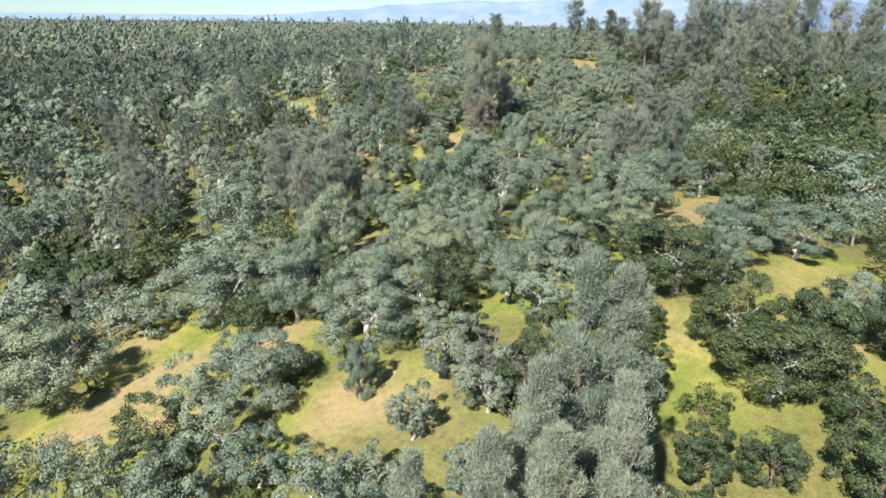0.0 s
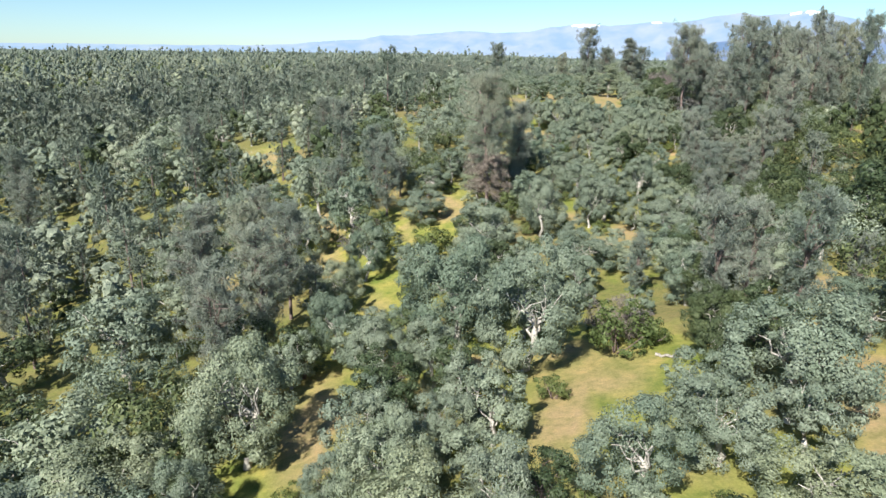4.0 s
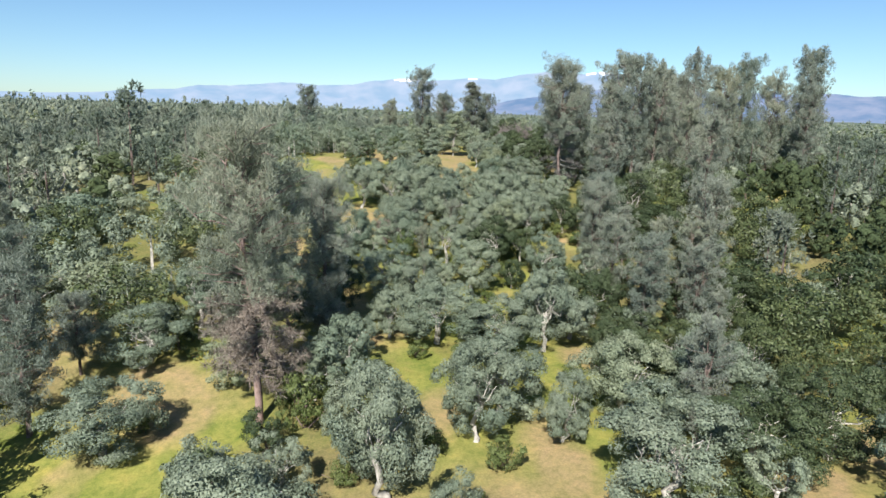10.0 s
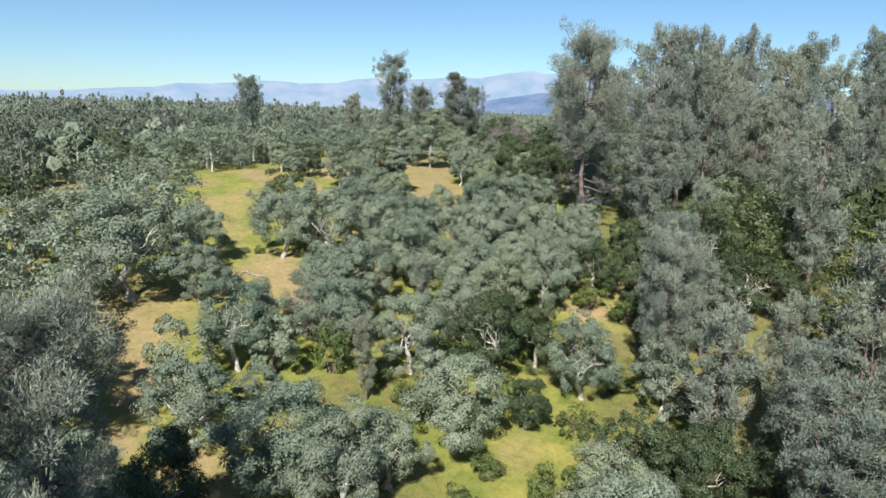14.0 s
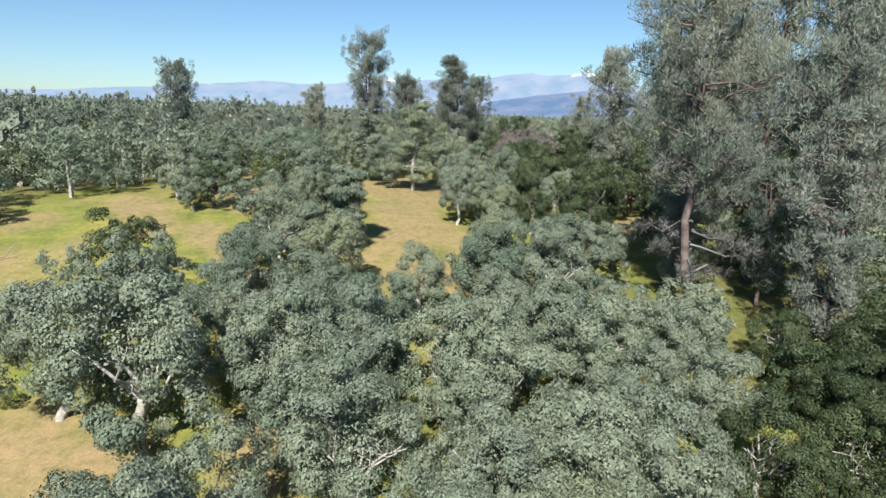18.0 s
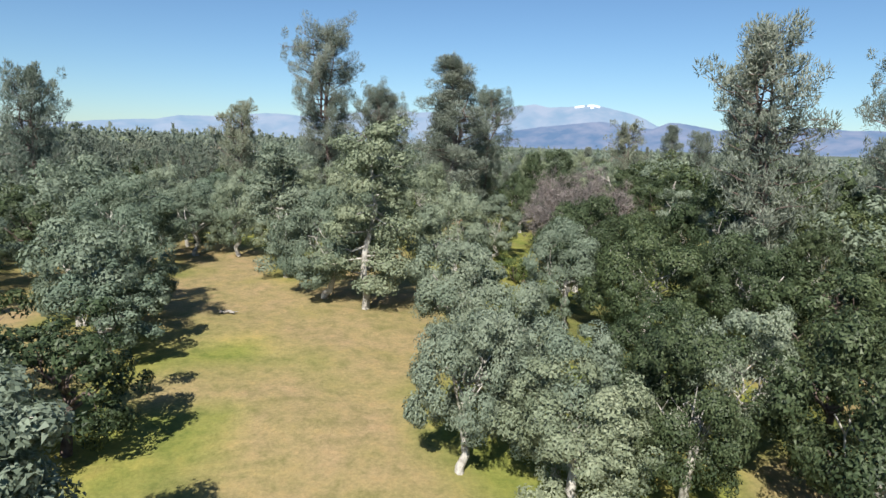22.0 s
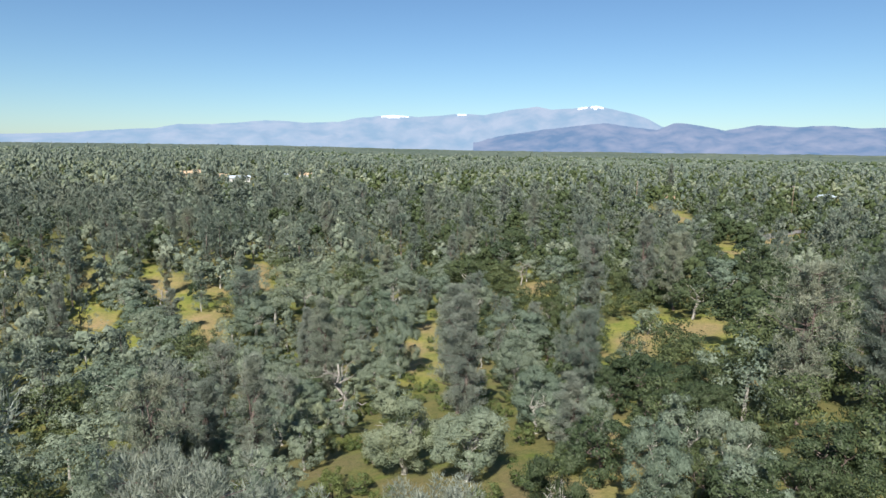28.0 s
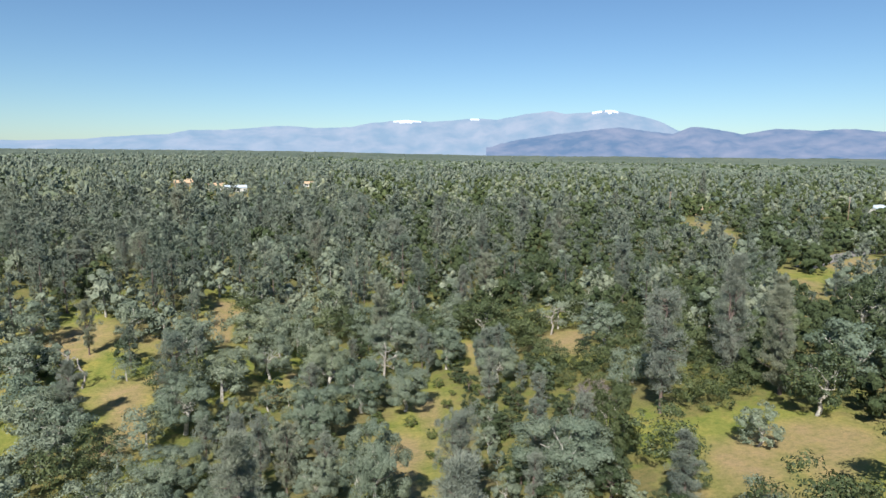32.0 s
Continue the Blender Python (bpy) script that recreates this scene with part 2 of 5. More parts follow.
    return v.reshape(-1, 3), np.arange(3 * n).reshape(-1, 3)


def ball_dirs(rng, n):
    return unit(rng.normal(0, 1, (n, 3)))


# ---- the lie of the land ----
HILL_X, HILL_Y, HILL_WIDTH, PLAIN = (-110, -50, 10, 70, 140), (-20, 45, 110, 175, 240, 310, 390, 470), 58.0, -4.0
HILLS = [
    (0.2, -2.4, -1.3, -1.1, 0.3),
    (-8.4, -8.1, 10.1, 5.7, 2.9),
    (-6.8, -4.7, 3.8, -5.8, 3.3),
    (-2.3, 1.6, 2.8, -6.4, 4.1),
    (-1.3, 3.9, 8.4, 11.7, 5.5),
    (-3.7, -3.2, -1.3, -1.5, 4.4),
    (-1.9, 1.1, 4.4, -10.5, 9.1),
    (0.1, 3.1, 8.1, -0.1, -3.5),
]
HILL_C = np.array([(a, b) for b in HILL_Y for a in HILL_X], float)

RISE_X, RISE_Y, RISE_WIDTH = (-90, -45, -10, 25, 60, 95, 135), (20, 50, 80, 110, 140, 170, 200, 230, 260, 305, 350, 395, 440), 32
RISES = [
    (0.5, -0.9, -4.5, -1.9, -4.6, -2.9, -0.2),
    (-0.3, -0.5, 1.6, 7.2, -2.4, -4.2, -0.4),
    (-0.6, 2.6, -1.5, -1.3, 0.6, -1.8, -0.3),
    (0.4, 3.7, -4.7, -2.3, 4.5, 0.7, -0.1),
    (0.2, -2.7, 1.2, 4.9, -4.1, -0.7, -0.5),
    (0.1, -0.9, 4.4, -3.8, -2.9, 3.6, -1.4),
    (-0.1, -0.3, -2.2, -0.6, 7, 0.6, -2.8),
    (-0.1, 0, 1.2, 1.1, -5.1, -4.6, -2.1),
    (-0, 0.3, 0.7, -1.1, 2.4, 3.5, -0.8),
    (-0, -0.1, -0.5, -0.2, 1.6, 1.1, 0.9),
    (-0, 0, 0.4, 0.5, 0.8, -1.4, -0.4),
    (-0, -0.1, -0.6, -2.2, 3.5, -2.1, 1.9),
    (-0, -0.3, -1.3, -0.8, 2.6, -4.4, 0.9),
]
RISE_C = np.array([(a, b) for b in RISE_Y for a in RISE_X], float)

def ground_z(x, y):
    x, y = np.asarray(x, float), np.asarray(y, float)
    d = (x[..., None] - HILL_C[:, 0]) ** 2 + (y[..., None] - HILL_C[:, 1]) ** 2
    near_d = (x[..., None] - RISE_C[:, 0]) ** 2 + (y[..., None] - RISE_C[:, 1]) ** 2
    far, bearing = np.hypot(x - 40, y - 150), np.degrees(np.arctan2(x - 40, y - 150))
    west = 1 / (1 + np.exp((bearing - 8) / 4.0))
    near, late = np.clip((far - 280) / 500, 0, 1), np.clip((far - 800) / 2200, 0, 1)
    swell = (5 + 10 * west) * (near * near * (3 - 2 * near) + late * late * (3 - 2 * late))
    return PLAIN + np.exp(-d / (2 * HILL_WIDTH**2)) @ np.ravel(HILLS) + np.exp(-near_d / (2 * RISE_WIDTH**2)) @ np.ravel(RISES) + swell


def lumps(x, y):
    """Small unevenness of the meadow."""
    return 0.10 * np.sin(x * 0.9 + 1.3 * np.sin(y * 0.31)) * np.sin(y * 0.7 + 0.8 * np.sin(x * 0.23)) + 0.05 * np.sin(x * 2.3 + y * 1.7)



# ---- the plan: glades (x, y, half length, half width, angle), oaks and bushes (x, y, height, radius), pines (x, y, height) ----
GLADES = [
    [(19.6, 40.9, 2.1, 1.6, 66), (-5.2, 42.7, 2.3, 3.9, 99), (31.1, 43.1, 2.4, 2.3, 56), (-23, 46.5, 2.3, 5.2, 118), (34.6, 48.8, 3.7, 3.1, 56), (14.6, 50.1, 1.5, 1.5, 68), (-30.3, 50.9, 4.7, 8.8, 122), (11.1, 51.9, 1.6, 1.5, 75), (-16, 56.1, 2.6, 5.4, 107), (-24.9, 56.4, 4.7, 6.9, 115), (23.9, 59.6, 3.7, 3.8, 62), (22.7, 60.7, 2.2, 2.1, 54), (-31.3, 64, 2.7, 4, 126), (25.8, 65.5, 3.5, 2, 54), (10.1, 66, 2.2, 1.4, 76), (16.4, 66.1, 2.8, 3.7, 67), (-6.5, 67.7, 1.6, 2.4, 103), (-25.8, 68.1, 1.6, 2.8, 119)],
    [(28.1, 68.6, 6.6, 2.3, 69), (8.9, 74.4, 4.9, 2.1, 80), (30.8, 74.5, 6.7, 2.8, 55), (-9.2, 74.7, 4.9, 1.8, 104), (-35.1, 75.8, 2.1, 2.6, 123), (10.3, 78, 8.7, 1.9, 82), (-9, 78.3, 9.6, 2.3, 100), (15.6, 83.4, 6.9, 4.5, 75), (15.9, 83.9, 3.3, 5.5, 66), (-8.3, 84.4, 5.8, 2.6, 101), (12.1, 85.3, 8.4, 6, 79), (4.8, 91.1, 3.7, 2, 86), (41.2, 98.1, 8, 1.2, 64), (40.9, 110.2, 4.3, 2, 47), (-7.3, 111.6, 5.7, 2.9, 100), (15.5, 115.3, 1.8, 1.2, 77), (-9, 115.6, 3.2, 2.8, 108), (29, 119, 5.3, 3, 63)],
    [(42.7, 120.1, 3.2, 1.2, 52), (-29.4, 120.7, 8, 1.2, 104), (52.4, 123.1, 5.6, 1.6, 47), (-13.2, 123.7, 4.6, 2.7, 110), (-15, 125.3, 7.5, 3.1, 104), (28.7, 126.5, 6, 1.8, 74), (-17.1, 127.8, 2.4, 3.4, 112), (-4.1, 129.6, 4.9, 1.4, 99), (29.3, 132, 4.5, 2.3, 65), (-24.5, 133.7, 3.9, 1.2, 109), (-3.7, 134.6, 2, 1.4, 107), (22.1, 135.5, 4.3, 1.4, 75), (-16.9, 137, 6.1, 1.3, 109), (2.9, 138.8, 3.4, 1.4, 98), (1.8, 140.2, 5, 2.8, 93), (-18.1, 140.4, 8, 1.6, 103), (-26.6, 141.7, 3.3, 3.5, 115), (38.4, 143.5, 3.5, 3, 57)],
    [(-0.2, 143.6, 4.1, 4.1, 101), (-18, 147.5, 3.6, 1.3, 107), (71.7, 147.8, 3.2, 3.1, 43), (18.1, 149.1, 2.2, 1.2, 86), (22.1, 149.8, 1.5, 1.2, 81), (-9, 156.2, 3.9, 2.8, 106), (17.6, 157.2, 4.5, 1.2, 87), (16.5, 160, 2, 1.8, 97), (36.9, 160.4, 4.4, 2.5, 66), (12.4, 162.7, 2.5, 2.3, 103), (12.7, 169.4, 4.1, 1.2, 101), (-39.6, 178, 9, 2.8, 106), (36.6, 174.5, 1.6, 1.5, 73), (29.4, 175.7, 2.7, 1.2, 87), (11.4, 176.8, 5.8, 2.4, 101), (50.3, 177.3, 1.5, 2.6, 54), (21.4, 180.2, 1.5, 1.3, 101)],
    [(57.3, 181.1, 2.5, 1.6, 40), (31.5, 182.2, 3.3, 1.4, 84), (23, 183, 5.7, 1.2, 88), (24.1, 183.5, 6.9, 1.2, 83), (92.7, 183.5, 8, 3.3, 39), (31.6, 183.7, 1.5, 1.2, 91), (17.7, 183.8, 2.2, 2.9, 105), (-41.2, 185.5, 8, 5.3, 112), (31.6, 186, 2.2, 1.2, 91), (32.4, 186.2, 7.3, 1.4, 79), (20.5, 186.4, 4.2, 3, 100), (26.2, 187.2, 1.5, 1.6, 102), (32.7, 189.3, 3.3, 1.4, 84), (22.3, 190.1, 2.9, 1.5, 108), (0.8, 190.3, 7.8, 2.4, 107), (43, 191.6, 1.5, 1.2, 71), (32.8, 192.1, 2.1, 1.2, 89), (46, 199.4, 2, 1.2, 70)],
    [(37.5, 200.1, 1.7, 1.2, 89), (30, 200.5, 2, 1.3, 104), (18.4, 201, 7, 1.2, 109), (17.1, 203, 14.4, 3.4, 101), (32.7, 203.3, 2.4, 1.6, 89), (48.1, 205.5, 2, 1.9, 69), (58.8, 206.5, 2.5, 1.5, 47), (39.4, 206.7, 1.5, 3, 95), (-0.3, 207.6, 8, 1.8, 92), (25.6, 207.7, 4.1, 1.9, 108), (7.9, 208, 7.7, 1.7, 108), (48.3, 208.1, 6.5, 1.3, 72), (30.2, 208.5, 4.6, 1.2, 101), (43, 209, 3.1, 3.3, 85), (19.3, 209, 8, 4.1, 91), (118.8, 210, 8, 3.9, 45), (59.7, 210.7, 4, 1.2, 51), (113.9, 212.6, 8, 4.7, 52)],
    [(28.1, 213.8, 5.2, 2.4, 94), (44, 203, 5, 4.5, 90), (45.5, 212, 7, 5.5, 85), (47.5, 224, 7, 5.5, 85), (68.7, 215.3, 6.1, 2.1, 45), (45.9, 217.3, 7.2, 3.9, 81), (123.3, 218.4, 8, 4.6, 48), (14.3, 220.2, 4.3, 3.4, 107), (54.2, 220.3, 1.5, 1.2, 65), (22.7, 220.5, 10.1, 3.3, 107), (47.6, 221, 3.1, 3, 83), (67.2, 221.2, 3.8, 1.5, 52), (47, 221.4, 10.2, 4.1, 78), (42.5, 221.5, 2.5, 4.9, 98), (65.8, 221.9, 1.6, 1.2, 45), (35.6, 223.9, 5.7, 1.3, 99), (31.5, 226, 8, 1.4, 87), (47.9, 230.2, 7.4, 3.8, 81), (41.3, 231.3, 7.9, 5.2, 98), (53.1, 233.3, 8.4, 1.2, 75), (52.1, 235.4, 7.6, 1.2, 79)],
    [(51.8, 235.7, 8, 4.1, 74), (62.5, 236.9, 2, 2.9, 58), (64.9, 240.1, 3.1, 3.3, 57), (70.3, 240.8, 3, 2.4, 50), (34, 240.9, 3.1, 1.5, 106), (42.2, 241.6, 11.6, 2.8, 89), (50.3, 243, 6.6, 3.7, 79), (53.1, 243.3, 3.7, 1.2, 82), (78.2, 246.8, 3.5, 1.9, 47), (40.5, 246.8, 8.1, 2.4, 96), (39.1, 247.9, 5.9, 1.9, 108), (36.5, 249.8, 6.6, 2.6, 100), (83.8, 251, 4.5, 2.6, 46), (62.7, 252.1, 2.4, 4.2, 68), (52.6, 252.4, 2.7, 2, 85), (69.7, 253.5, 2.6, 1.3, 58), (49.8, 253.5, 1.6, 1.2, 90), (85.3, 253.8, 3.8, 2.4, 40)],
    [(56.3, 254.3, 5.6, 1.2, 78), (52.9, 254.6, 1.5, 2.9, 89), (67.5, 256.4, 1.6, 1.2, 66), (55, 258, 3.7, 2.3, 82), (75.3, 258.9, 2.2, 1.2, 55), (80.1, 260.4, 1.5, 1.2, 51), (50.7, 260.6, 3.6, 3.6, 93), (56.6, 263.9, 3.5, 2.2, 83), (38.2, 271.4, 2.5, 2.7, 107), (89.5, 299, 5.4, 1.2, 55), (117.4, 322.3, 4, 1.3, 44), (128.9, 342.9, 8, 3.5, 48), (122.2, 347, 8, 4.3, 48), (132.2, 350.5, 8, 8.6, 44), (123.4, 354.5, 4.7, 2.3, 55), (118.7, 363.2, 1.9, 1.5, 57), (86.2, 364.1, 8, 1.5, 77), (86.1, 368.9, 4.8, 2, 80)],
    [(87.8, 372.5, 8, 1.5, 78), (94.8, 386.2, 7.4, 1.2, 77), (49.2, 391.2, 8, 3.7, 96), (30.4, 391.4, 8, 2.5, 103), (47.2, 399.4, 8, 4.2, 103), (26.1, 403.6, 8, 3.8, 107), (129.5, 407.5, 8, 4.5, 64), (38, 407.8, 3.1, 3.4, 107), (61.5, 408.6, 3.3, 2.2, 95), (74.4, 410.3, 5.2, 1.7, 89), (50.5, 416.4, 6.9, 1.7, 100), (112.7, 419.1, 7.4, 3.7, 72), (34.8, 424, 8, 5.6, 106), (16.4, 428.6, 8, 2.2, 108), (31.9, 431.3, 8, 5.5, 100), (135.4, 435.7, 8, 5, 66), (218.6, 439.4, 36.9, 4.2, 45), (59.8, 441, 15.4, 2.2, 94)],
    [(58.8, 446.7, 8, 3.1, 95), (234.6, 456.6, 8, 6.2, 45), (237, 469.2, 8, 5.8, 49), (272, 472, 36, 9, 42), (283, 570, 55, 11, 62), (430, 600, 35, 9, 50), (45, 752, 50, 9, 88), (5, 787, 46, 9, 95), (95, 807, 44, 9, 82)],
]
OAKS = [
    [(30.8, 41.7, 5.6, 2.9), (-5, 42.8, 5.6, 1.8), (-13.4, 45.8, 6.9, 4.8), (24.3, 49, 5.6, 1.8), (-5.4, 49.2, 7.8, 4.7), (7.1, 52, 6.6, 3.3), (-36.5, 54.1, 10.3, 6.6), (-0.7, 54.3, 5.1, 2.8), (12, 55.1, 5.6, 2.6), (27.3, 55.1, 5.4, 3.8), (33.7, 55.7, 5.6, 3.8), (-5.5, 55.8, 7.4, 3.8), (10.7, 57.4, 6.6, 2.1), (18.9, 59.8, 5.2, 3.4), (-13.9, 59.8, 8, 3.8), (0.5, 61.5, 7.3, 3.9), (4.6, 63, 6.6, 2.5), (-23.2, 63.6, 9.3, 6.4), (11.3, 64.9, 6.4, 3), (-33.2, 65.7, 6, 4.1), (17, 67, 5.3, 3.2)],
    [(-1.7, 67.4, 7.6, 2.7), (-5.6, 69.1, 5.1, 1.6), (-13.8, 69.5, 6.6, 2.4), (45.5, 69.7, 8.5, 5.9), (22.8, 70.8, 9.4, 4.7), (-20.9, 72.2, 6.9, 4.8), (-50.4, 72.3, 8.4, 5.8), (1.5, 72.5, 5.6, 2.4), (-28.9, 73.8, 6.6, 4.5), (-13, 77.2, 10.8, 4.6), (-27.7, 78.6, 7.8, 5.4), (35.2, 83.3, 5.8, 3.4), (0.7, 85.5, 6.6, 2.6), (8.4, 86, 11.3, 4.9), (-15.2, 86.1, 6.6, 3), (-4.3, 89.3, 6.6, 3.3), (-51.3, 90.5, 5.4, 3.7), (2.6, 94.6, 12.1, 5.1), (26.2, 97, 6.6, 3.4)],
    [(-9.8, 97.3, 8.3, 2.8), (-33.2, 99, 10.4, 5.7), (27.9, 105.3, 5.8, 3.3), (-73.9, 106.8, 10.5, 6), (3.5, 107.3, 6.6, 3.6), (-31.8, 110.4, 6.5, 3.8), (-11.1, 110.8, 6.6, 3.3), (18.3, 111.3, 6.5, 4.4), (-1.6, 112.9, 6.6, 2.9), (4.4, 114.8, 5.8, 4), (-15.7, 115.2, 6.6, 3.2), (-72.7, 115.5, 11, 6.3), (-9.1, 118.2, 7.8, 2.5), (31.7, 119.4, 7.6, 4.7), (19, 120.1, 5.2, 2), (7.1, 121.9, 8.2, 4.7), (16.2, 125.9, 9.3, 3), (-39.2, 127.3, 7.1, 4.7), (29.5, 129.1, 5.6, 2.1), (-18.7, 129.1, 7, 3.2), (41.8, 129.2, 7.7, 4.4), (23.4, 130.6, 8.3, 2.7)],
    [(-12.7, 131.3, 11.8, 3.8), (35.9, 131.7, 7.5, 3.9), (-30.2, 132, 5.1, 3.5), (15.8, 132.4, 6.6, 3.3), (26.3, 134, 7.5, 4.3), (-21.7, 134.1, 6.7, 3.8), (-47.1, 135.3, 8.7, 5.2), (-2, 135.8, 5.7, 3.9), (-14.3, 136.4, 5.8, 3.3), (-75.1, 138.1, 11.5, 6.8), (-32.7, 138.7, 8, 4.6), (-19.7, 143, 11, 3.5), (16.1, 143.3, 5.6, 1.8), (29.7, 144.9, 5.7, 3.7), (34.9, 144.9, 9.1, 3.4), (-1.5, 146.9, 6, 3.8), (24.8, 147.4, 6.6, 4.5), (39.1, 148, 5.5, 3.2), (20.3, 148.4, 5.6, 2.3), (-29.9, 150.2, 5.5, 3.8), (38.3, 151.7, 6.6, 2.5), (24.6, 155.2, 6.6, 2.1)],
    [(-92.8, 156.5, 11.5, 6.8), (27.6, 157.1, 5.6, 1.8), (-22.4, 157.2, 6.5, 3.7), (21.8, 157.4, 6.8, 3.4), (-13.1, 158.9, 5, 3.3), (32.2, 160, 7.5, 2.4), (-7.9, 160.5, 5.8, 3.3), (16.9, 161.3, 6.1, 2.9), (43.8, 164.8, 6.1, 2.6), (9.4, 165.8, 6.3, 3.2), (31.7, 169.1, 6.6, 2.1), (19.4, 170.2, 6.6, 2.1), (20.3, 173.1, 5.6, 2.4), (26.5, 173.3, 6, 3.1), (38.3, 176.9, 6.5, 2.1), (27.8, 177.5, 6.6, 2.1), (46, 177.7, 6.6, 2.1), (0.4, 178.2, 6.1, 3.5), (26.2, 178.4, 6.6, 2.1), (43.1, 178.5, 6.6, 2.1), (40, 179.5, 6.6, 2.1), (30.3, 179.9, 6.6, 2.1)],
    [(-13.9, 180.7, 7.9, 4.5), (16.2, 181.2, 5.6, 1.8), (-64.5, 181.2, 11.2, 6.4), (36, 182, 6.6, 2.8), (10.3, 182.5, 9.4, 5.8), (48.3, 183.6, 5.6, 2.4), (53.2, 183.8, 5.6, 2.3), (1.7, 185.7, 8.6, 3.4), (27.3, 187.2, 9, 3.6), (48.4, 187.5, 6.6, 2.1), (54.4, 187.6, 5.6, 1.8), (42.5, 187.7, 6.6, 2.1), (33.2, 188.3, 6.6, 2.1), (40.6, 188.4, 6.6, 2.1), (46.9, 188.7, 6.6, 2.1), (36.3, 188.9, 6.6, 2.1), (51.9, 189.3, 5.6, 2.6), (15.8, 189.6, 6.6, 2.9), (34.2, 190.4, 6.6, 2.1), (23.3, 190.5, 7.7, 2.5), (45.9, 190.9, 5.6, 1.8)],
    [(-3.8, 190.9, 6.1, 3.5), (31, 191.6, 5.6, 1.8), (4, 192.2, 7.2, 4.1), (45.8, 192.8, 5.6, 1.8), (38.5, 193.2, 5.6, 1.8), (50.3, 195.2, 6.6, 2.1), (35.1, 195.9, 5.6, 2.4), (41.8, 196.1, 5.2, 2), (30.5, 197.2, 5.6, 1.8), (47.1, 197.4, 6.6, 2.1), (55, 198.6, 5.6, 1.8), (46.9, 199.5, 5.6, 1.8), (62.7, 199.7, 5, 2), (52.4, 199.8, 5.2, 3.1), (36.7, 200.5, 6.6, 2.1), (31.8, 200.5, 5.6, 2.2), (49.2, 202.8, 5.6, 1.8), (-65.2, 203, 11.5, 6.8), (34, 205.1, 5.2, 3.2), (35.7, 207.3, 5.2, 2.2), (34.2, 208.9, 5.6, 1.8), (52.2, 211.4, 5.1, 2.2)],
    [(52.6, 213.5, 5.6, 1.8), (58.9, 213.5, 5.6, 1.8), (49.7, 214.2, 5.6, 1.8), (36, 214.7, 5.6, 1.8), (52.2, 217.2, 5.6, 1.8), (9.2, 220.2, 5.6, 3.2), (52, 222.2, 5.6, 2.3), (59.2, 226.3, 6.6, 2.1), (35.8, 229, 5.7, 1.9), (38.1, 229.4, 5.6, 2.3), (53.7, 229.6, 6.6, 2.1), (47.2, 231.7, 6.6, 2.1), (27.8, 236.3, 5.3, 3.6), (44.9, 236.9, 7.3, 2.3), (57.1, 239.8, 5.8, 2.5), (35.8, 239.9, 6.1, 3.3), (60.4, 241, 5.2, 2.4), (48.9, 242.1, 7, 2.8), (51.1, 243.5, 6.6, 2.1), (56.1, 243.8, 6.8, 2.2), (42.4, 243.9, 5.8, 2.2), (39.4, 245.7, 5.9, 3.1)],
    [(51.1, 246.7, 5.6, 1.8), (38.5, 249.5, 5.6, 1.9), (45.1, 251.3, 5.6, 2), (36.1, 253.9, 6.4, 3.3), (39.7, 254.9, 6.2, 2.9), (47.7, 256.8, 5.6, 2.3), (58.8, 256.8, 6.1, 2.2), (101.5, 263.1, 7.2, 4.1), (83.1, 264.8, 5.9, 2.1), (79.7, 264.9, 6.9, 2.6), (79.3, 267.8, 7.5, 2.4), (76, 268, 6.8, 2.3), (36.7, 273, 5.1, 2.8), (60.6, 273.8, 6, 2.7), (37.5, 279, 6.7, 3.6), (83.2, 285.5, 6.6, 2.2), (90, 287.5, 6.7, 2.7), (39.1, 291.3, 5.5, 3.8), (75.3, 298.5, 6.6, 3.5), (86.2, 298.9, 5.6, 2.2), (71.4, 303.8, 7.2, 4.1)],
    [(86, 309.1, 6.3, 3.2), (34.9, 312.5, 9, 5.2), (88.2, 313.8, 6.6, 3.1), (42.4, 324.9, 6.9, 4.8), (65, 330.8, 6.9, 3.5), (94.2, 334.5, 8.4, 4), (75.8, 341.2, 6.6, 4), (62.3, 346.3, 6.6, 4.2), (41.9, 349, 8.7, 5.3), (126.9, 352.4, 5.6, 3.1), (103.4, 355, 9.2, 6.4), (81.8, 355.6, 11.4, 4.1), (42.6, 359.6, 9.1, 6.1), (36.2, 361, 6.9, 4.8), (75.7, 361.7, 6.6, 3.4), (26.6, 363.1, 10.5, 6.3), (151, 363.4, 10.5, 6.6)],
    [(81.1, 363.8, 6.6, 4.3), (-3, 370.4, 11.5, 6.8), (58.8, 370.7, 6.9, 4.8), (42.4, 376.7, 6.9, 4.8), (76.8, 383, 8.7, 5.4), (43.3, 384.3, 8, 4.6), (58.3, 387.5, 9.5, 5.1), (38.4, 389.3, 8.4, 4.8), (91.8, 389.6, 7.7, 4.8), (84.6, 391.3, 9.6, 4.8), (109.6, 395.8, 7.2, 4.9), (35.3, 397, 7.4, 5.1), (131.8, 400.1, 9.5, 5.7), (79.9, 400.7, 11.3, 5.2), (62.8, 404.2, 8.1, 5.3), (31.9, 405.4, 9.6, 5.5), (112.7, 408.5, 7.9, 4.5), (70.3, 409.2, 8.6, 4.4), (103.7, 409.3, 9.3, 4.6), (54.8, 417.9, 8.8, 4.7), (95.8, 421.4, 10.5, 6.6), (65.9, 424, 9.4, 6.1)],
    [(26.2, 426.4, 9.2, 6.4), (43.8, 429.2, 8.2, 5.1), (83.8, 447.5, 11.1, 6.3)],
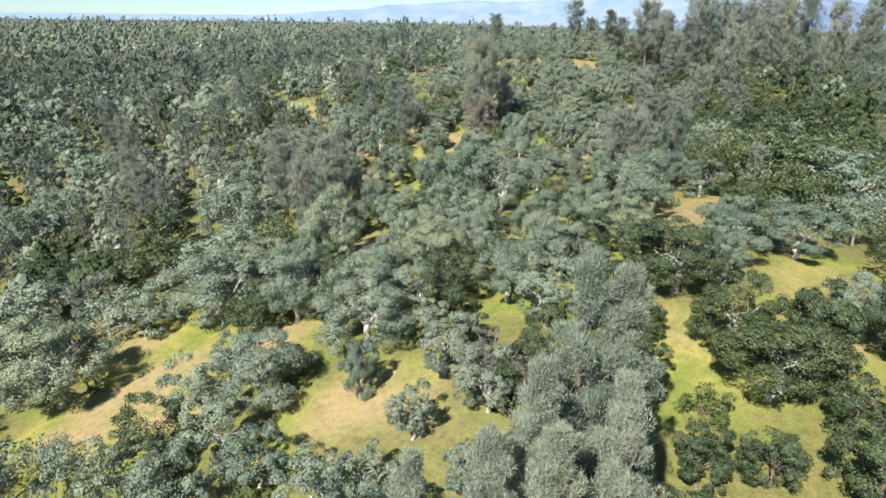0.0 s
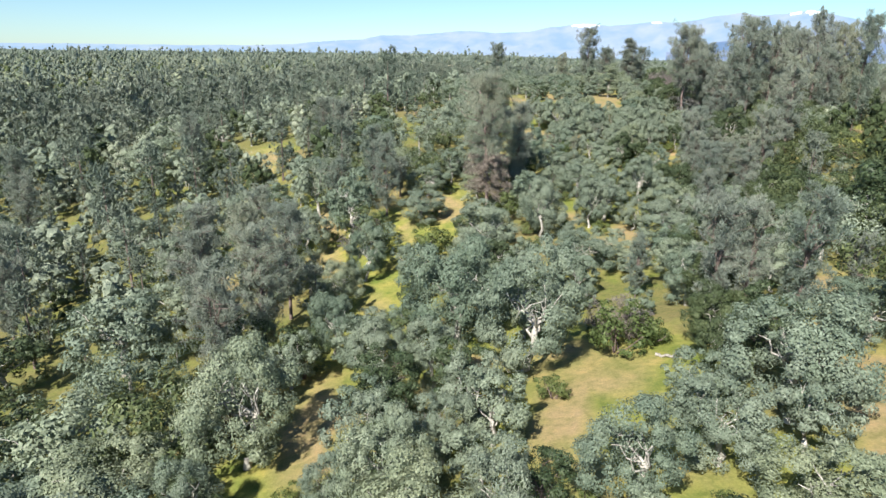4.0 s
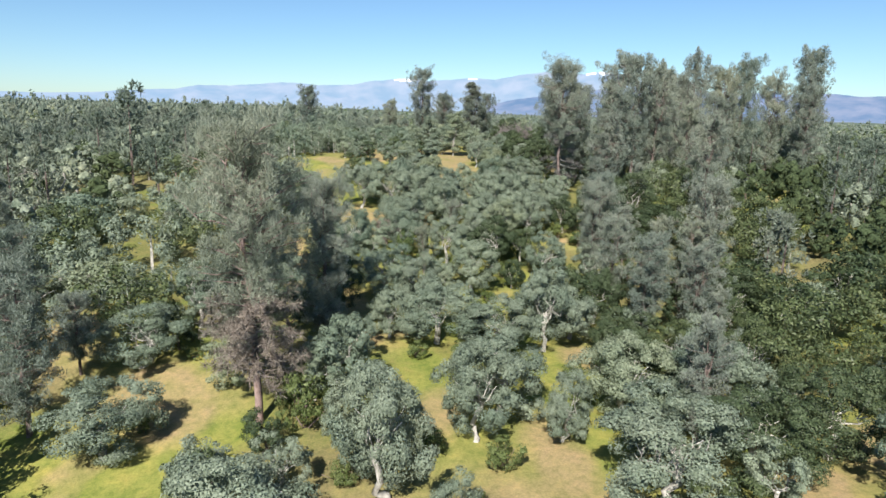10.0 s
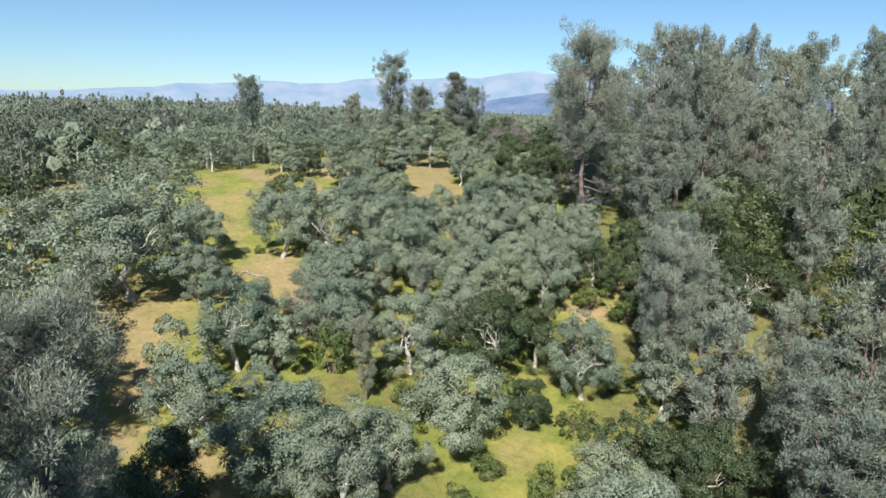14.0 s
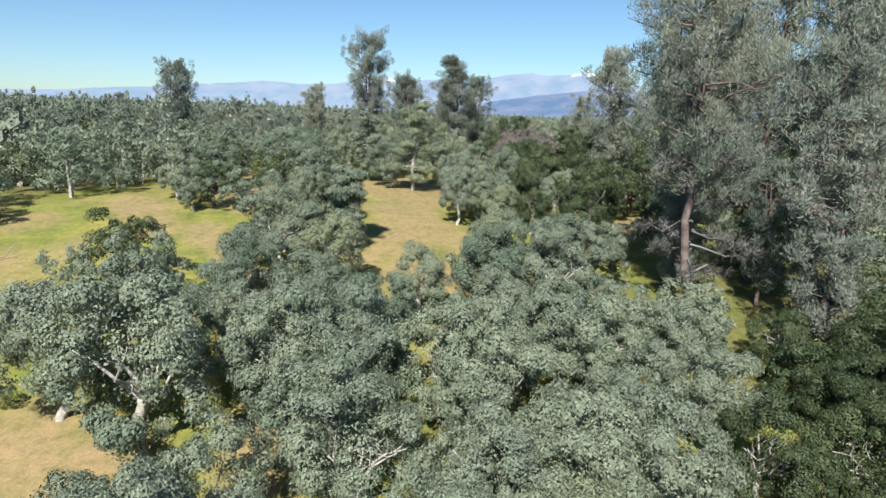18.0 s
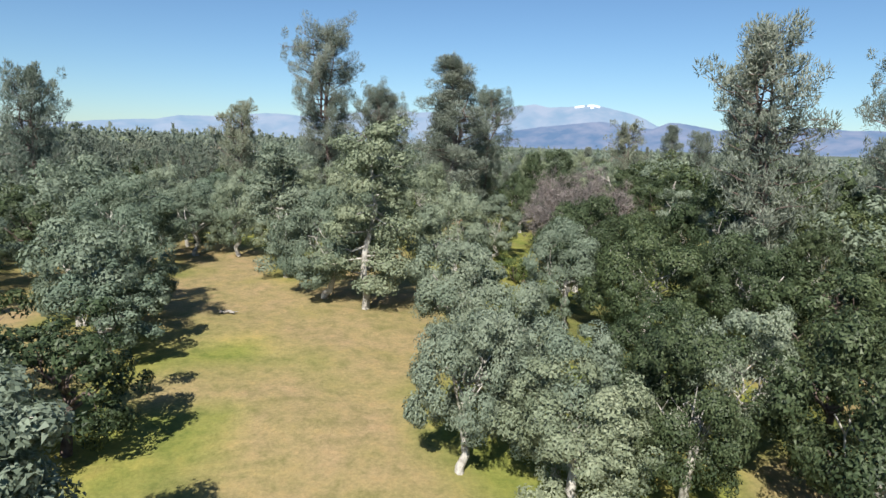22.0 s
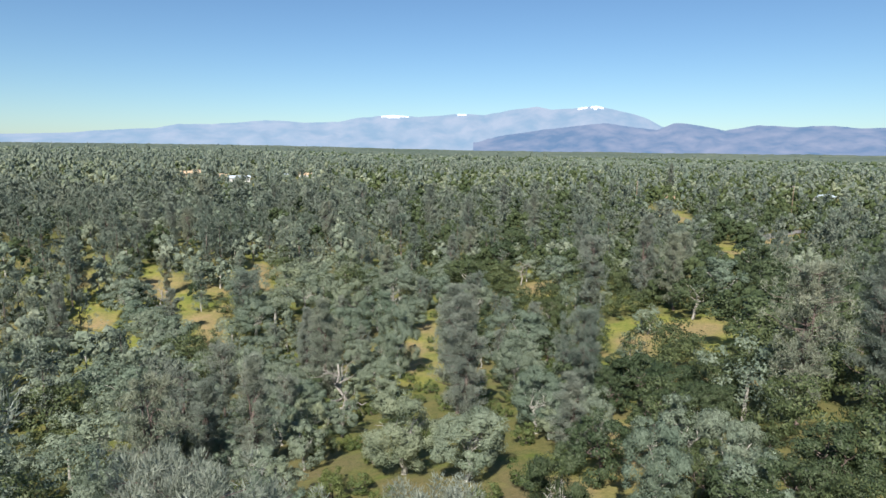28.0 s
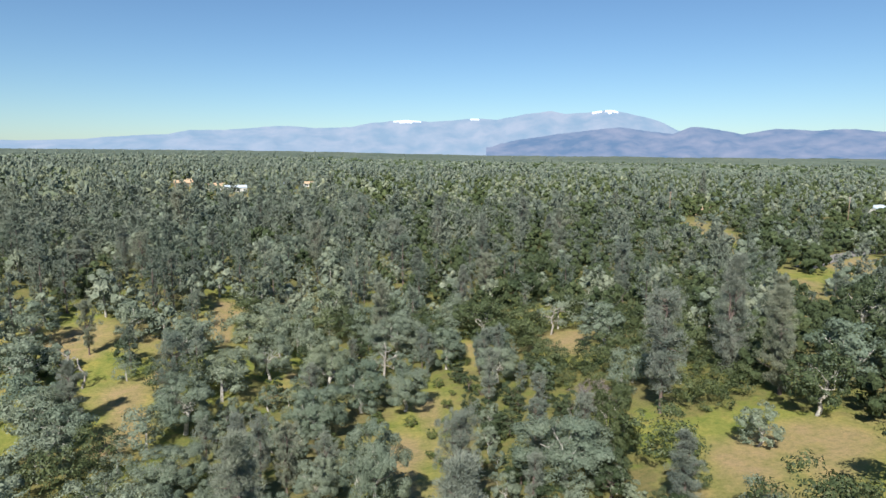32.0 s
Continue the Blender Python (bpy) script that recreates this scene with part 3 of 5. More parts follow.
    [(34.7, 184.6, 7.0, 2.8), (42.3, 185.3, 7.0, 2.8), (44.8, 181.1, 7.0, 2.8), (40.9, 175.8, 7.0, 2.8), (37.2, 173.6, 6.2, 2.2), (47.9, 179.1, 7.0, 2.8)],
]
DARK_OAKS = [
    [(32.6, 38.7, 6.9, 3), (21.4, 40.5, 6.3, 2.8), (20.5, 49.2, 6.1, 4.1), (-18.2, 58.7, 5.6, 2.8), (-44.9, 60.4, 8.5, 5.3), (43.1, 75.5, 9.6, 6.6), (-37.5, 81.4, 8.2, 5.7), (-53.9, 82.5, 7.6, 5.2), (-45.1, 84.6, 7.2, 4.6), (27, 93.9, 6.6, 2.7), (-44, 96.6, 8.9, 4.5), (39.1, 105, 5.8, 4), (34.7, 106.9, 5.6, 2.5), (29.3, 109.5, 5.6, 2.1), (8.5, 114.4, 5.6, 2.5), (58.5, 120, 11.5, 6.8), (40.2, 122, 6.1, 4.2), (46.5, 122.4, 7.2, 4.3), (49.1, 133.1, 7, 3.3), (38.5, 135, 6.6, 2.4), (44.8, 137.4, 6.6, 2.4), (79.9, 139.5, 11.5, 6.8)],
    [(39.5, 139.8, 5.6, 2.7), (40.8, 143.1, 5.6, 2.1), (63.2, 144.5, 7.5, 4.2), (57.9, 147.5, 7.8, 3.9), (75.9, 148.7, 8.2, 4.8), (44.2, 152.2, 6.6, 3.1), (15.8, 153.6, 6.6, 2.1), (66.1, 154, 6.7, 3.8), (38, 161.9, 4, 1.6), (66.9, 165.2, 6.8, 3.4), (37.2, 167.9, 7.1, 2.3), (41.8, 169.3, 5.6, 1.8), (39.6, 171.8, 5, 2.1), (65.2, 172.2, 7, 4.1), (55.9, 176, 5.6, 2.3), (63.8, 179, 9.8, 3.7), (59.9, 181.9, 5.6, 1.9), (63.7, 183.1, 7.6, 2.8), (65.9, 188.8, 5.6, 2.4), (83.9, 192.3, 7.6, 3.9), (59.9, 208.8, 7.9, 2.5), (55.7, 211.6, 5.6, 1.8)],
    [(57.5, 215.7, 5.3, 2.2), (72.8, 216.2, 6.6, 2.3), (66.8, 221.6, 7, 2.7), (61, 222, 6.7, 2.7), (63.4, 228.1, 6.6, 2.1), (79.3, 229.9, 6, 2.4), (63.2, 232.6, 6.9, 2.6), (74.3, 233.1, 9, 2.9), (71.2, 236.1, 5.6, 2.2), (67.4, 251.9, 5.6, 1.8), (71.6, 256.1, 7.8, 2.5), (75.8, 256.5, 4.2, 1.5), (87.5, 257.5, 5.6, 2.1), (90, 277.4, 6.6, 3.2), (76.5, 285.7, 6.6, 2.1), (97.8, 299.3, 5.5, 3), (102.7, 318.8, 5.4, 3.7), (111.5, 359.2, 9.5, 3.8), (180.2, 387.1, 11.5, 6.8), (115.9, 425.4, 10.5, 6.5), (137, 451.2, 10.5, 6.6), (236.2, 477.8, 10.5, 6.6)],
    [(149.8, 478.3, 11.5, 6.8), (105, 306.9, 6.6, 4), (101.8, 309.6, 6, 4), (129.3, 329.8, 11.5, 6.8), (139.6, 356.3, 9.7, 5.2), (158, 357.2, 12, 6.6), (61.2, 187.9, 4.5, 1.9), (21, 76.6, 5.6, 1.8), (23.4, 82.8, 5.6, 2.7), (24, 85.6, 5.5, 2.7), (22.4, 35.5, 6.9, 4.2), (52.7, 179.3, 6, 2.4), (56.4, 178.6, 6.2, 2.6), (60.7, 179.8, 6.4, 2.6), (55.6, 172.4, 6, 2.5), (60.8, 175.8, 6.4, 2.7), (53.7, 169, 5.8, 2.4)],
]
PINES = [
    [(6.6, 21.2, 12.4), (3.2, 21.8, 12.4), (9, 22.6, 13.2), (0.4, 23, 11.3), (5.6, 24, 13.6), (10.2, 26.6, 15.6), (7.6, 27, 16.4), (-19.5, 90.2, 12.5), (-17.1, 98.4, 14.3), (-25.9, 105.2, 13.3), (-17.2, 109.3, 14.3), (-52.5, 110.1, 12.5), (-23, 112.7, 13.7), (-30, 114.6, 14.2), (-61.5, 124, 13), (-24.4, 125.4, 12.4), (8.3, 136.6, 21.8), (-15.8, 139, 10.7), (-8.1, 139.8, 13), (13.9, 146.6, 15.4), (46.7, 146.6, 10.8), (52.9, 147, 10.3), (-6.3, 147, 7), (-74, 149.3, 14.4), (-11.2, 149.7, 12), (51.6, 153.7, 9.8), (60.4, 155.4, 15.4), (8.9, 160.4, 8.5), (49.8, 164, 12.6), (52.2, 167.3, 12.9)],
    [(-87, 167.5, 14.5), (-18.7, 168.4, 13), (57.1, 168.8, 8.1), (74.8, 175.3, 18), (-25.1, 178.3, 12.5), (-56, 183.1, 13.8), (64, 188, 15.1), (58, 192.8, 22.4), (70, 195, 18.1), (85, 196, 16.8), (77, 201.3, 24.1), (66, 203, 17.4), (84, 205, 22.6), (100, 206, 19.5), (78.1, 210.5, 23.7), (90, 212, 22.9), (96, 216, 22.9), (110, 218, 26.5), (104, 221, 28), (117.6, 223.3, 29.5), (140, 226, 25.2), (131, 228, 27.3), (74.1, 229.9, 17.4), (147.1, 234, 34.6), (113, 252, 23), (124, 252, 22.6), (62.6, 259.1, 16.2)],
    [(68, 264, 13.4), (56.5, 265, 13.5), (-141.4, 266.1, 14), (42, 268, 12.8), (51.1, 269.7, 20.6), (65, 271, 11.7), (58, 272, 13.8), (58.9, 276.1, 9.6), (20, 277.4, 19.6), (116.4, 281.3, 21.5), (107, 299, 15.3), (84.2, 299.3, 7.4), (118, 300, 15.9), (124, 301, 15.2), (59.4, 313.4, 11.7), (54.6, 315.1, 9.8), (94, 315.7, 11.7), (82, 319.9, 14.6), (83, 325.9, 16.1), (54.8, 341.2, 10.6), (110.3, 343, 8.7), (69, 344.1, 15.6), (89.6, 351.8, 12.5), (66.9, 361.8, 12), (140.9, 364.4, 15.5), (123.8, 367.6, 17.3), (140.3, 374.2, 19.2), (154, 380.4, 13.2), (148.6, 383.3, 10), (22.8, 386.3, 13.5)],
    [(42.2, 392.7, 10.2), (55.9, 396.1, 12.7), (18.4, 416.8, 15.5), (94.3, 434.5, 14.4), (159.5, 439.1, 15.4), (119.3, 450.9, 13.8), (27, 454.4, 14.5), (129.7, 463.4, 13.9), (16.1, 463.6, 14.8), (24.3, 470.3, 13), (36.7, 475.3, 12.2), (113.1, 478.2, 14.2), (32.2, 480.9, 13.1), (221.7, 482, 15.9), (190.4, 492.8, 16.2), (53, 500.8, 12.4), (84.5, 505.7, 17), (142.5, 507.6, 20.4), (174.3, 509.8, 21.2), (112.1, 510.7, 18), (38.7, 514.5, 14), (182.9, 540.5, 15), (135.6, 542.7, 15), (95, 559.7, 13), (178.1, 560.2, 20.4), (35.2, 561.2, 20.1), (65.2, 564.5, 18.7), (142.7, 565.9, 20.2), (107.7, 567.7, 19.6), (133, 624.3, 14)],
    [(242.8, 643.8, 15), (277, 651.2, 14), (378.3, 704.8, 24)],
]
BUSHES = [(56.1, 204.2, 1.8, 1.5), (56.2, 194.6, 1.5, 1.5), (35.9, 154.5, 2.8, 1.5), (16.3, 86.7, 4.5, 2.9), (19.5, 87.5, 3, 1.9), (25.9, 169.4, 4.3, 1.5), (11.6, 135.3, 4.5, 2.3), (9.7, 79.3, 2, 1.5), (-0.1, 124.5, 4.5, 3.4), (39.5, 172.6, 2.8, 1.6), (43.5, 173.1, 2.8, 1.6), (50.9, 177.5, 2.6, 1.8), (63.7, 186.3, 4, 2.6), (66.7, 181.9, 4.4, 2.8), (58.9, 178.4, 3.5, 2.2), (57.3, 173.6, 3.2, 2.2), (52.9, 174.5, 2.6, 1.7)]
YOUNG_PINES = [(34.4, 176.3, 6), (22.2, 101.4, 7), (27.8, 166, 6), (37.2, 421.8, 10.4)]


# ---- templates of plants ----
def crown_of_oak(rng, h, r, clumps, per, size):
    """Uneven lobes round a rounded crown, each a cluster of leafy clumps with dark gaps between them."""
    count = 17 if clumps > 60 else 10
    k = np.arange(count)
    up = np.clip(-0.8 + 1.75 * (k + 0.5) / count + rng.normal(0, 0.12, count), -0.85, 0.97)
    w = 2.4 * k + rng.normal(0, 0.45, count) + rng.uniform(0, 6.28)
    flat = np.sqrt(np.clip(1 - up**2, 0.04, 1))
    way = np.stack([np.cos(w) * flat, np.sin(w) * flat, up], -1)
    wide = rng.uniform(0.20, 0.36, count) * (1.0 if count > 10 else 1.2)
    middle = way * (0.64 * r, 0.64 * r, 0.36 * h) * rng.uniform(0.62, 1.12, (count, 1)) + (0, 0, 0.475 * h)
    pts, outs = [], []
    for q in range(clumps):
        k = q % count
        e = unit(ball_dirs(rng, 1)[0] + 0.7 * way[k] + (0, 0, 0.2))
        c = middle[k] + e * wide[k] * r * (1, 1, 0.8) * rng.uniform(0.6, 1.1)
        rc = rng.uniform(0.078, 0.16) * r * (1.0 if clumps > 60 else 1.4)
        d = unit(ball_dirs(rng, per) + 0.35 * e)
        pts.append(c + d * rc * rng.uniform(0.65, 1.15, (per, 1)) * (1.15, 1.15, 0.85))
        outs.append(unit(d + 0.4 * e + (0, 0, 0.12)))
    inner = ball_dirs(rng, clumps * 5) * rng.uniform(0.2, 0.8, (clumps * 5, 1)) * (0.66 * r, 0.66 * r, 0.32 * h) + (0, 0, 0.56 * h)
    pts.append(inner)
    outs.append(unit(inner - (0, 0, 0.5 * h)))
    return leaves(rng, np.concatenate(pts), np.concatenate(outs), size)


def trunk_of_oak(rng, h, r, limbs=7, sides=7):
    lean = rng.normal(0, 0.05 * h, 2)
    fork = np.array([lean[0], lean[1], 0.36 * h])
    pieces = [tube(bent(rng, (0, 0, -0.5), fork, 6, 0.05), np.array([1.35, 1.0, 0.9, 0.85, 0.8, 0.75]) * 0.034 * h, sides)]
    for k in range(limbs):
        w = 6.283 * (k + rng.uniform(-0.3, 0.3)) / limbs
        far = rng.uniform(0.3, 0.58) * r
        tip = np.array([math.cos(w) * far, math.sin(w) * far, rng.uniform(0.45, 0.66) * h])
        start = fork * rng.uniform(0.7, 1.0)
        main = bent(rng, start, tip, 6, 0.09)
        pieces.append(tube(main, np.linspace(0.014, 0.003, 6) * h, 5))
        for q in (2, 3, 4):
            side = main[q] + rng.normal(0, 0.13, 3) * r + (0, 0, 0.06 * h)
            pieces.append(tube(bent(rng, main[q], side, 3, 0.1), [0.006 * h, 0.004 * h, 0.0015 * h], 3))
    return join(pieces)


def needles(rng, centre, out, n, length, width):
    d = unit(ball_dirs(rng, n) + 0.45 * out + (0, 0, 0.3))
    side = unit(np.cross(d, rng.normal(0, 1, (n, 3))))
    ln = (length * rng.uniform(0.7, 1.25, n))[:, None]
    base = centre + d * 0.05
    v = np.stack([base + side * width * 0.5, base - side * width * 0.5, base + d * ln], 1).reshape(-1, 3)
    return v, np.arange(3 * n).reshape(-1, 3)


def plume(rng, middle, n, wide, tall, length, width):
    """A soft upright tuft of needles, brushed outwards and up."""
    d = ball_dirs(rng, n)
    base = middle + d * (wide, wide, tall) * rng.uniform(0.6, 1.05, (n, 1))
    way = unit(0.55 * d + (0, 0, 0.6) + rng.normal(0, 0.35, (n, 3)))
    side = unit(np.cross(way, d + rng.normal(0, 0.35, (n, 3))))
    ln = (length * rng.uniform(0.7, 1.25, n))[:, None]
    v = np.stack([base + side * width * 0.5, base - side * width * 0.5, base + way * ln], 1).reshape(-1, 3)
    return v, np.arange(3 * n).reshape(-1, 3)


def pine_shape(rng, h, r, branches, tufts, per, length, width, bare=0.25, point=0.0):
    """Grey pine: forked trunk and a full, ragged, upright oval crown of needle tufts. Returns wood and needles."""
    wood, green = [], []
    split = rng.uniform(0.5, 0.65) * h
    lean = rng.normal(0, 0.012 * h, 2)
    main = bent(rng, (0, 0, -0.5), (lean[0] * 2, lean[1] * 2, h * 0.95), 9, 0.012)
    wood.append(tube(main, np.linspace(0.0165, 0.0022, 9) * h, 7))
    stems = [main]
    for _ in range(3):
        k = int(split / h * 8)
        w = rng.uniform(0, 6.28)
        tip = np.array([math.cos(w) * r * 0.34, math.sin(w) * r * 0.34, h * rng.uniform(0.82 - 0.2 * point, 0.95 - 0.1 * point)])
        q = bent(rng, main[k], tip, 6, 0.05)
        wood.append(tube(q, np.linspace(0.008, 0.002, 6) * h, 5))
        stems.append(q)
    bulge = rng.uniform(0, 6.28, 2)
    for k in range(branches):
        u = (k + rng.random()) / branches
        level = bare + (0.97 - bare) * u
        q = stems[0] if level < split / h or rng.random() < 0.4 else stems[rng.integers(1, 4)]
        q = stems[0] if level * h > q[-1][2] else q
        i = np.abs(q[:, 2] - level * h).argmin()
        root = q[i] + (0, 0, min(level * h, q[-1][2]) - q[i][2])
        w = 2.4 * k + rng.normal(0, 0.5)
        wide = r * (0.12 + 0.90 * math.sin((0.12 + 0.70 * u) * math.pi)) * rng.uniform(0.45, 1.12) * (1 - point * u) * (1 + 0.25 * math.sin(2 * w + bulge[0] + 5 * u))
        tip = root + (math.cos(w) * wide, math.sin(w) * wide, rng.uniform(0.0, 0.7) * wide)
        b = bent(rng, root, tip, 4, 0.07)
        wood.append(tube(b, np.linspace(0.0040, 0.0010, 4) * h, 3))
        for t in range(tufts):
            g = 0.35 + 0.68 * (t + rng.random()) / tufts
            c = b[0] + (b[-1] - b[0]) * g + rng.normal(0, 0.10, 3) * wide
            z = rng.uniform(0.7, 1.25) * h
            green.append(plume(rng, c + (0, 0, 0.02 * h), per, 0.024 * z, 0.034 * z, length, width))
    for q in stems:
        for _ in range(3):
            green.append(plume(rng, q[-1] + rng.normal(0, 0.02, 3) * h, per, 0.026 * h, 0.045 * h, length, width))
    return join(wood), join(green)


def twig_shape(rng, h, r, limbs, twigs, bare=0.15):
    """A leafless, twiggy tree or bush: limbs and a haze of fine drooping twigs."""
    wood, fine = [], []
    for k in range(limbs):
        w = 6.283 * (k + rng.uniform(-0.3, 0.3)) / limbs
        far = rng.uniform(0.35, 1.1) * r
        tip = np.array([math.cos(w) * far, math.sin(w) * far, h * rng.uniform(0.6, 1.0) * (1.05 - 0.4 * far / r)])
        b = bent(rng, (0, 0, bare * h * rng.random() - 0.2), tip, 6, 0.1)
        wood.append(tube(b, np.linspace(0.014, 0.003, 6) * h, 5))
        for _ in range(twigs):
            q = b[rng.integers(2, 6)]
            e = q + ball_dirs(rng, 1)[0] * rng.uniform(0.12, 0.36) * r + (0, 0, -0.03 * h)
            wood.append(tube([q, (q + e) / 2 + rng.normal(0, 0.05, 3), e], [0.003 * h, 0.002 * h, 0.0008 * h], 3))
            fine.append(needles(rng, e, unit(e - q), 34, 0.13 * r, 0.022))
            fine.append(needles(rng, (q + e) / 2, unit(e - q), 22, 0.13 * r, 0.022))
    return join(wood), join(fine)


def part(name, me, parent, label=""):
    ob = new(name, me)
    ob.parent = parent
    return tagged(ob, label) if label else ob


def thing(name, m, label, category, group=""):
    ob = new(name)
    ob.matrix_world = m
    ob.empty_display_size = 0.5
    return tagged(ob, label, category, group)


def stand(x, y, turn=0.0, sx=1.0, sz=1.0, tilt=0.0):
    return Matrix.Translation((x, y, float(ground_z(x, y) + lumps(np.float64(x), np.float64(y))))) @ Euler((radians(tilt), 0, radians(turn))).to_matrix().to_4x4() @ Matrix.Diagonal((sx, sx, sz, 1))


# Routes of the flight in plan, to choose how finely a plant is made by the stretch of land it grows on.
SPINE = np.array([(1.6, 0.0), (2.5, 54.0), (22.0, 129.0), (41.0, 187.0), (62.0, 260.0), (72.0, 292.0), (84.0, 345.0), (92.0, 400.0)])


def off_spine(x, y):
    p = np.stack([x, y], -1)
    best = np.full(p.shape[:-1], 1e9)
    for a, b in zip(SPINE[:-1], SPINE[1:]):
        s = np.clip(((p - a) @ (b - a)) / ((b - a) @ (b - a)), 0, 1)
        best = np.minimum(best, np.linalg.norm(p - (a + s[..., None] * (b - a)), axis=-1))
    return best


def in_glade(x, y, grow=0.0):
    inside = np.zeros(np.shape(x), bool)
    for row in GLADES:
        for gx, gy, a, b, w in row:
            c, s = math.cos(radians(w)), math.sin(radians(w))
            u, v = (x - gx) * c + (y - gy) * s, -(x - gx) * s + (y - gy) * c
            inside |= (u / (a + grow)) ** 2 + (v / (b + grow)) ** 2 < 1
    return inside


def openness(x, y):
    """How far out in a glade a spot lies: the grass there dries first."""
    best = np.zeros(np.shape(x))
    for row in GLADES:
        for gx, gy, a, b, w in row:
            c, s = math.cos(radians(w)), math.sin(radians(w))
            u, v = (x - gx) * c + (y - gy) * s, -(x - gx) * s + (y - gy) * c
            best = np.maximum(best, 1 - np.sqrt((u / a) ** 2 + (v / max(b, 2.5)) ** 2) ** 1.5)
    return np.clip(best, 0, 0.6)


def woodland(x, y):
    """1 under the trees, 0 in the glades: where dead leaves, low scrub and painted tree shade darken the ground."""
    best = np.full(np.shape(x), 1e9)
    for row in GLADES:
        for gx, gy, a, b, w in row:
            c, s = math.cos(radians(w)), math.sin(radians(w))
            u, v = (x - gx) * c + (y - gy) * s, -(x - gx) * s + (y - gy) * c
            best = np.minimum(best, (np.sqrt((u / a) ** 2 + (v / max(b, 2.5)) ** 2) - 1) * max(b, 2.5))
    return np.clip(best / 5.0, 0, 1) + 0.6 * np.clip((off_spine(x, y) - 150) / 150, 0, 1)


def build_ground():
    n = 330
    s = np.linspace(-1, 1, n)
    warp = np.sign(s) * (170 * np.abs(s) + 4600 * np.abs(s) ** 7)
    gx, gy = np.meshgrid(40 + warp, 190 + warp * 1.25, indexing="ij")
    z = ground_z(gx, gy) + lumps(gx, gy)
    v = np.stack([gx, gy, z], -1).reshape(-1, 3)
    i = np.arange((n - 1) * n).reshape(n - 1, n)[:, :-1].ravel()
    f = np.stack([i, i + n, i + n + 1, i + 1], 1)
    me = tri_mesh("ground", v, f, GRASS, True)
    dry = me.attributes.new("dryness", "FLOAT", "POINT")
    dry.data.foreach_set("value", openness(v[:, 0], v[:, 1]).astype(np.float32))
    wood = me.attributes.new("woodland", "FLOAT", "POINT")
    wood.data.foreach_set("value", woodland(v[:, 0], v[:, 1]).astype(np.float32))
    g = new("ground", me)
    tagged(g, "rolling meadow of green, yellow and tan spring grass", "ground", kind="structure")


build_ground()


# ---- oaks, each one a thing ----
LAYERED = {(39.0, 209.2): 6.4, (49.2, 229.6): 9.5, (45.4, 236.5): 8, (54.4, 250.7): 6}      # tall narrow oaks on the meadow, with their heights
seed = np.random.default_rng(7)
OAK_H, OAK_R = 8.0, 4.0
oak_kinds = []
for k in range(8):
    rng = np.random.default_rng(100 + k)
    crown = tri_mesh("crown", *crown_of_oak(rng, OAK_H, OAK_R, 150, 170, 0.150), OAK_LEAF)
    wood = tri_mesh("trunk", *trunk_of_oak(rng, OAK_H, OAK_R), OAK_BARK, True)
    coarse = tri_mesh("crown", *crown_of_oak(rng, OAK_H, OAK_R, 110, 46, 0.29), OAK_LEAF)
    dark = coarse.copy()
    dark.materials[0] = LIVE_LEAF
    shady = crown.copy()
    shady.materials[0] = LIVE_LEAF
    oak_kinds.append((wood, crown, coarse, dark, shady))
OAK_LABELS = ("blue oak with grey-green leaves and pale trunk on grass", "spreading blue oak with clumped grey-green leaves", "round-topped oak with dusty green leaves and forked pale trunk", "open-crowned oak with whitish limbs showing between leaves")
oak_first = []
for k, (wood, crown, coarse, dark, shady) in enumerate(oak_kinds):
    x, y, h, r = [t for row in OAKS for t in row][k]
    ob = thing("oak_tree", stand(x, y, 40 * k, r / OAK_R, h / OAK_H), OAK_LABELS[k % 4], "tree", "oaks of the woodland")
    part("trunk", wood, ob, "pale grey bark")
    part("crown", crown, ob)
    oak_first.append(ob)
lone = np.array(list(LAYERED))
for k, (x, y, h, r, deep) in enumerate([(*t, False) for row in OAKS for t in row][8:] + [(*t, True) for row in DARK_OAKS for t in row]):
    if np.hypot(lone[:, 0] - x, lone[:, 1] - y).min() < 2.6:
        continue
    pick = int(seed.integers(0, 8))
    src, outer = oak_first[pick], off_spine(np.float64(x), np.float64(y)) > 32
    r = max(r, (0.41 if 150 < y < 200 else 0.36) * h)
    m = stand(x, y, float(seed.uniform(0, 360)), r / OAK_R * float(np.interp(y, (40, 80, 140, 165, 262, 290), (1.12, 1.06, 1.08, 1.13, 1.13, 0.98)) * seed.uniform(0.95, 1.05)), h / OAK_H * float(seed.uniform(1.0, 1.12)), float(seed.normal(0, 2.5)))
    ob = src.copy()
    ob.scale = (1, 1, 1)
    scene.collection.objects.link(ob)
    ob.matrix_world = m
    if deep:
        tagged(ob, "large live oak with dense dark green crown", "tree", "oaks of the woodland")
    for c in src.children:
        d = c.copy()
        if (outer or deep) and c.name.startswith("crown"):
            d.data = oak_kinds[pick][(3 if deep else 2) if outer else 4]
        scene.collection.objects.link(d)
        d.parent = ob


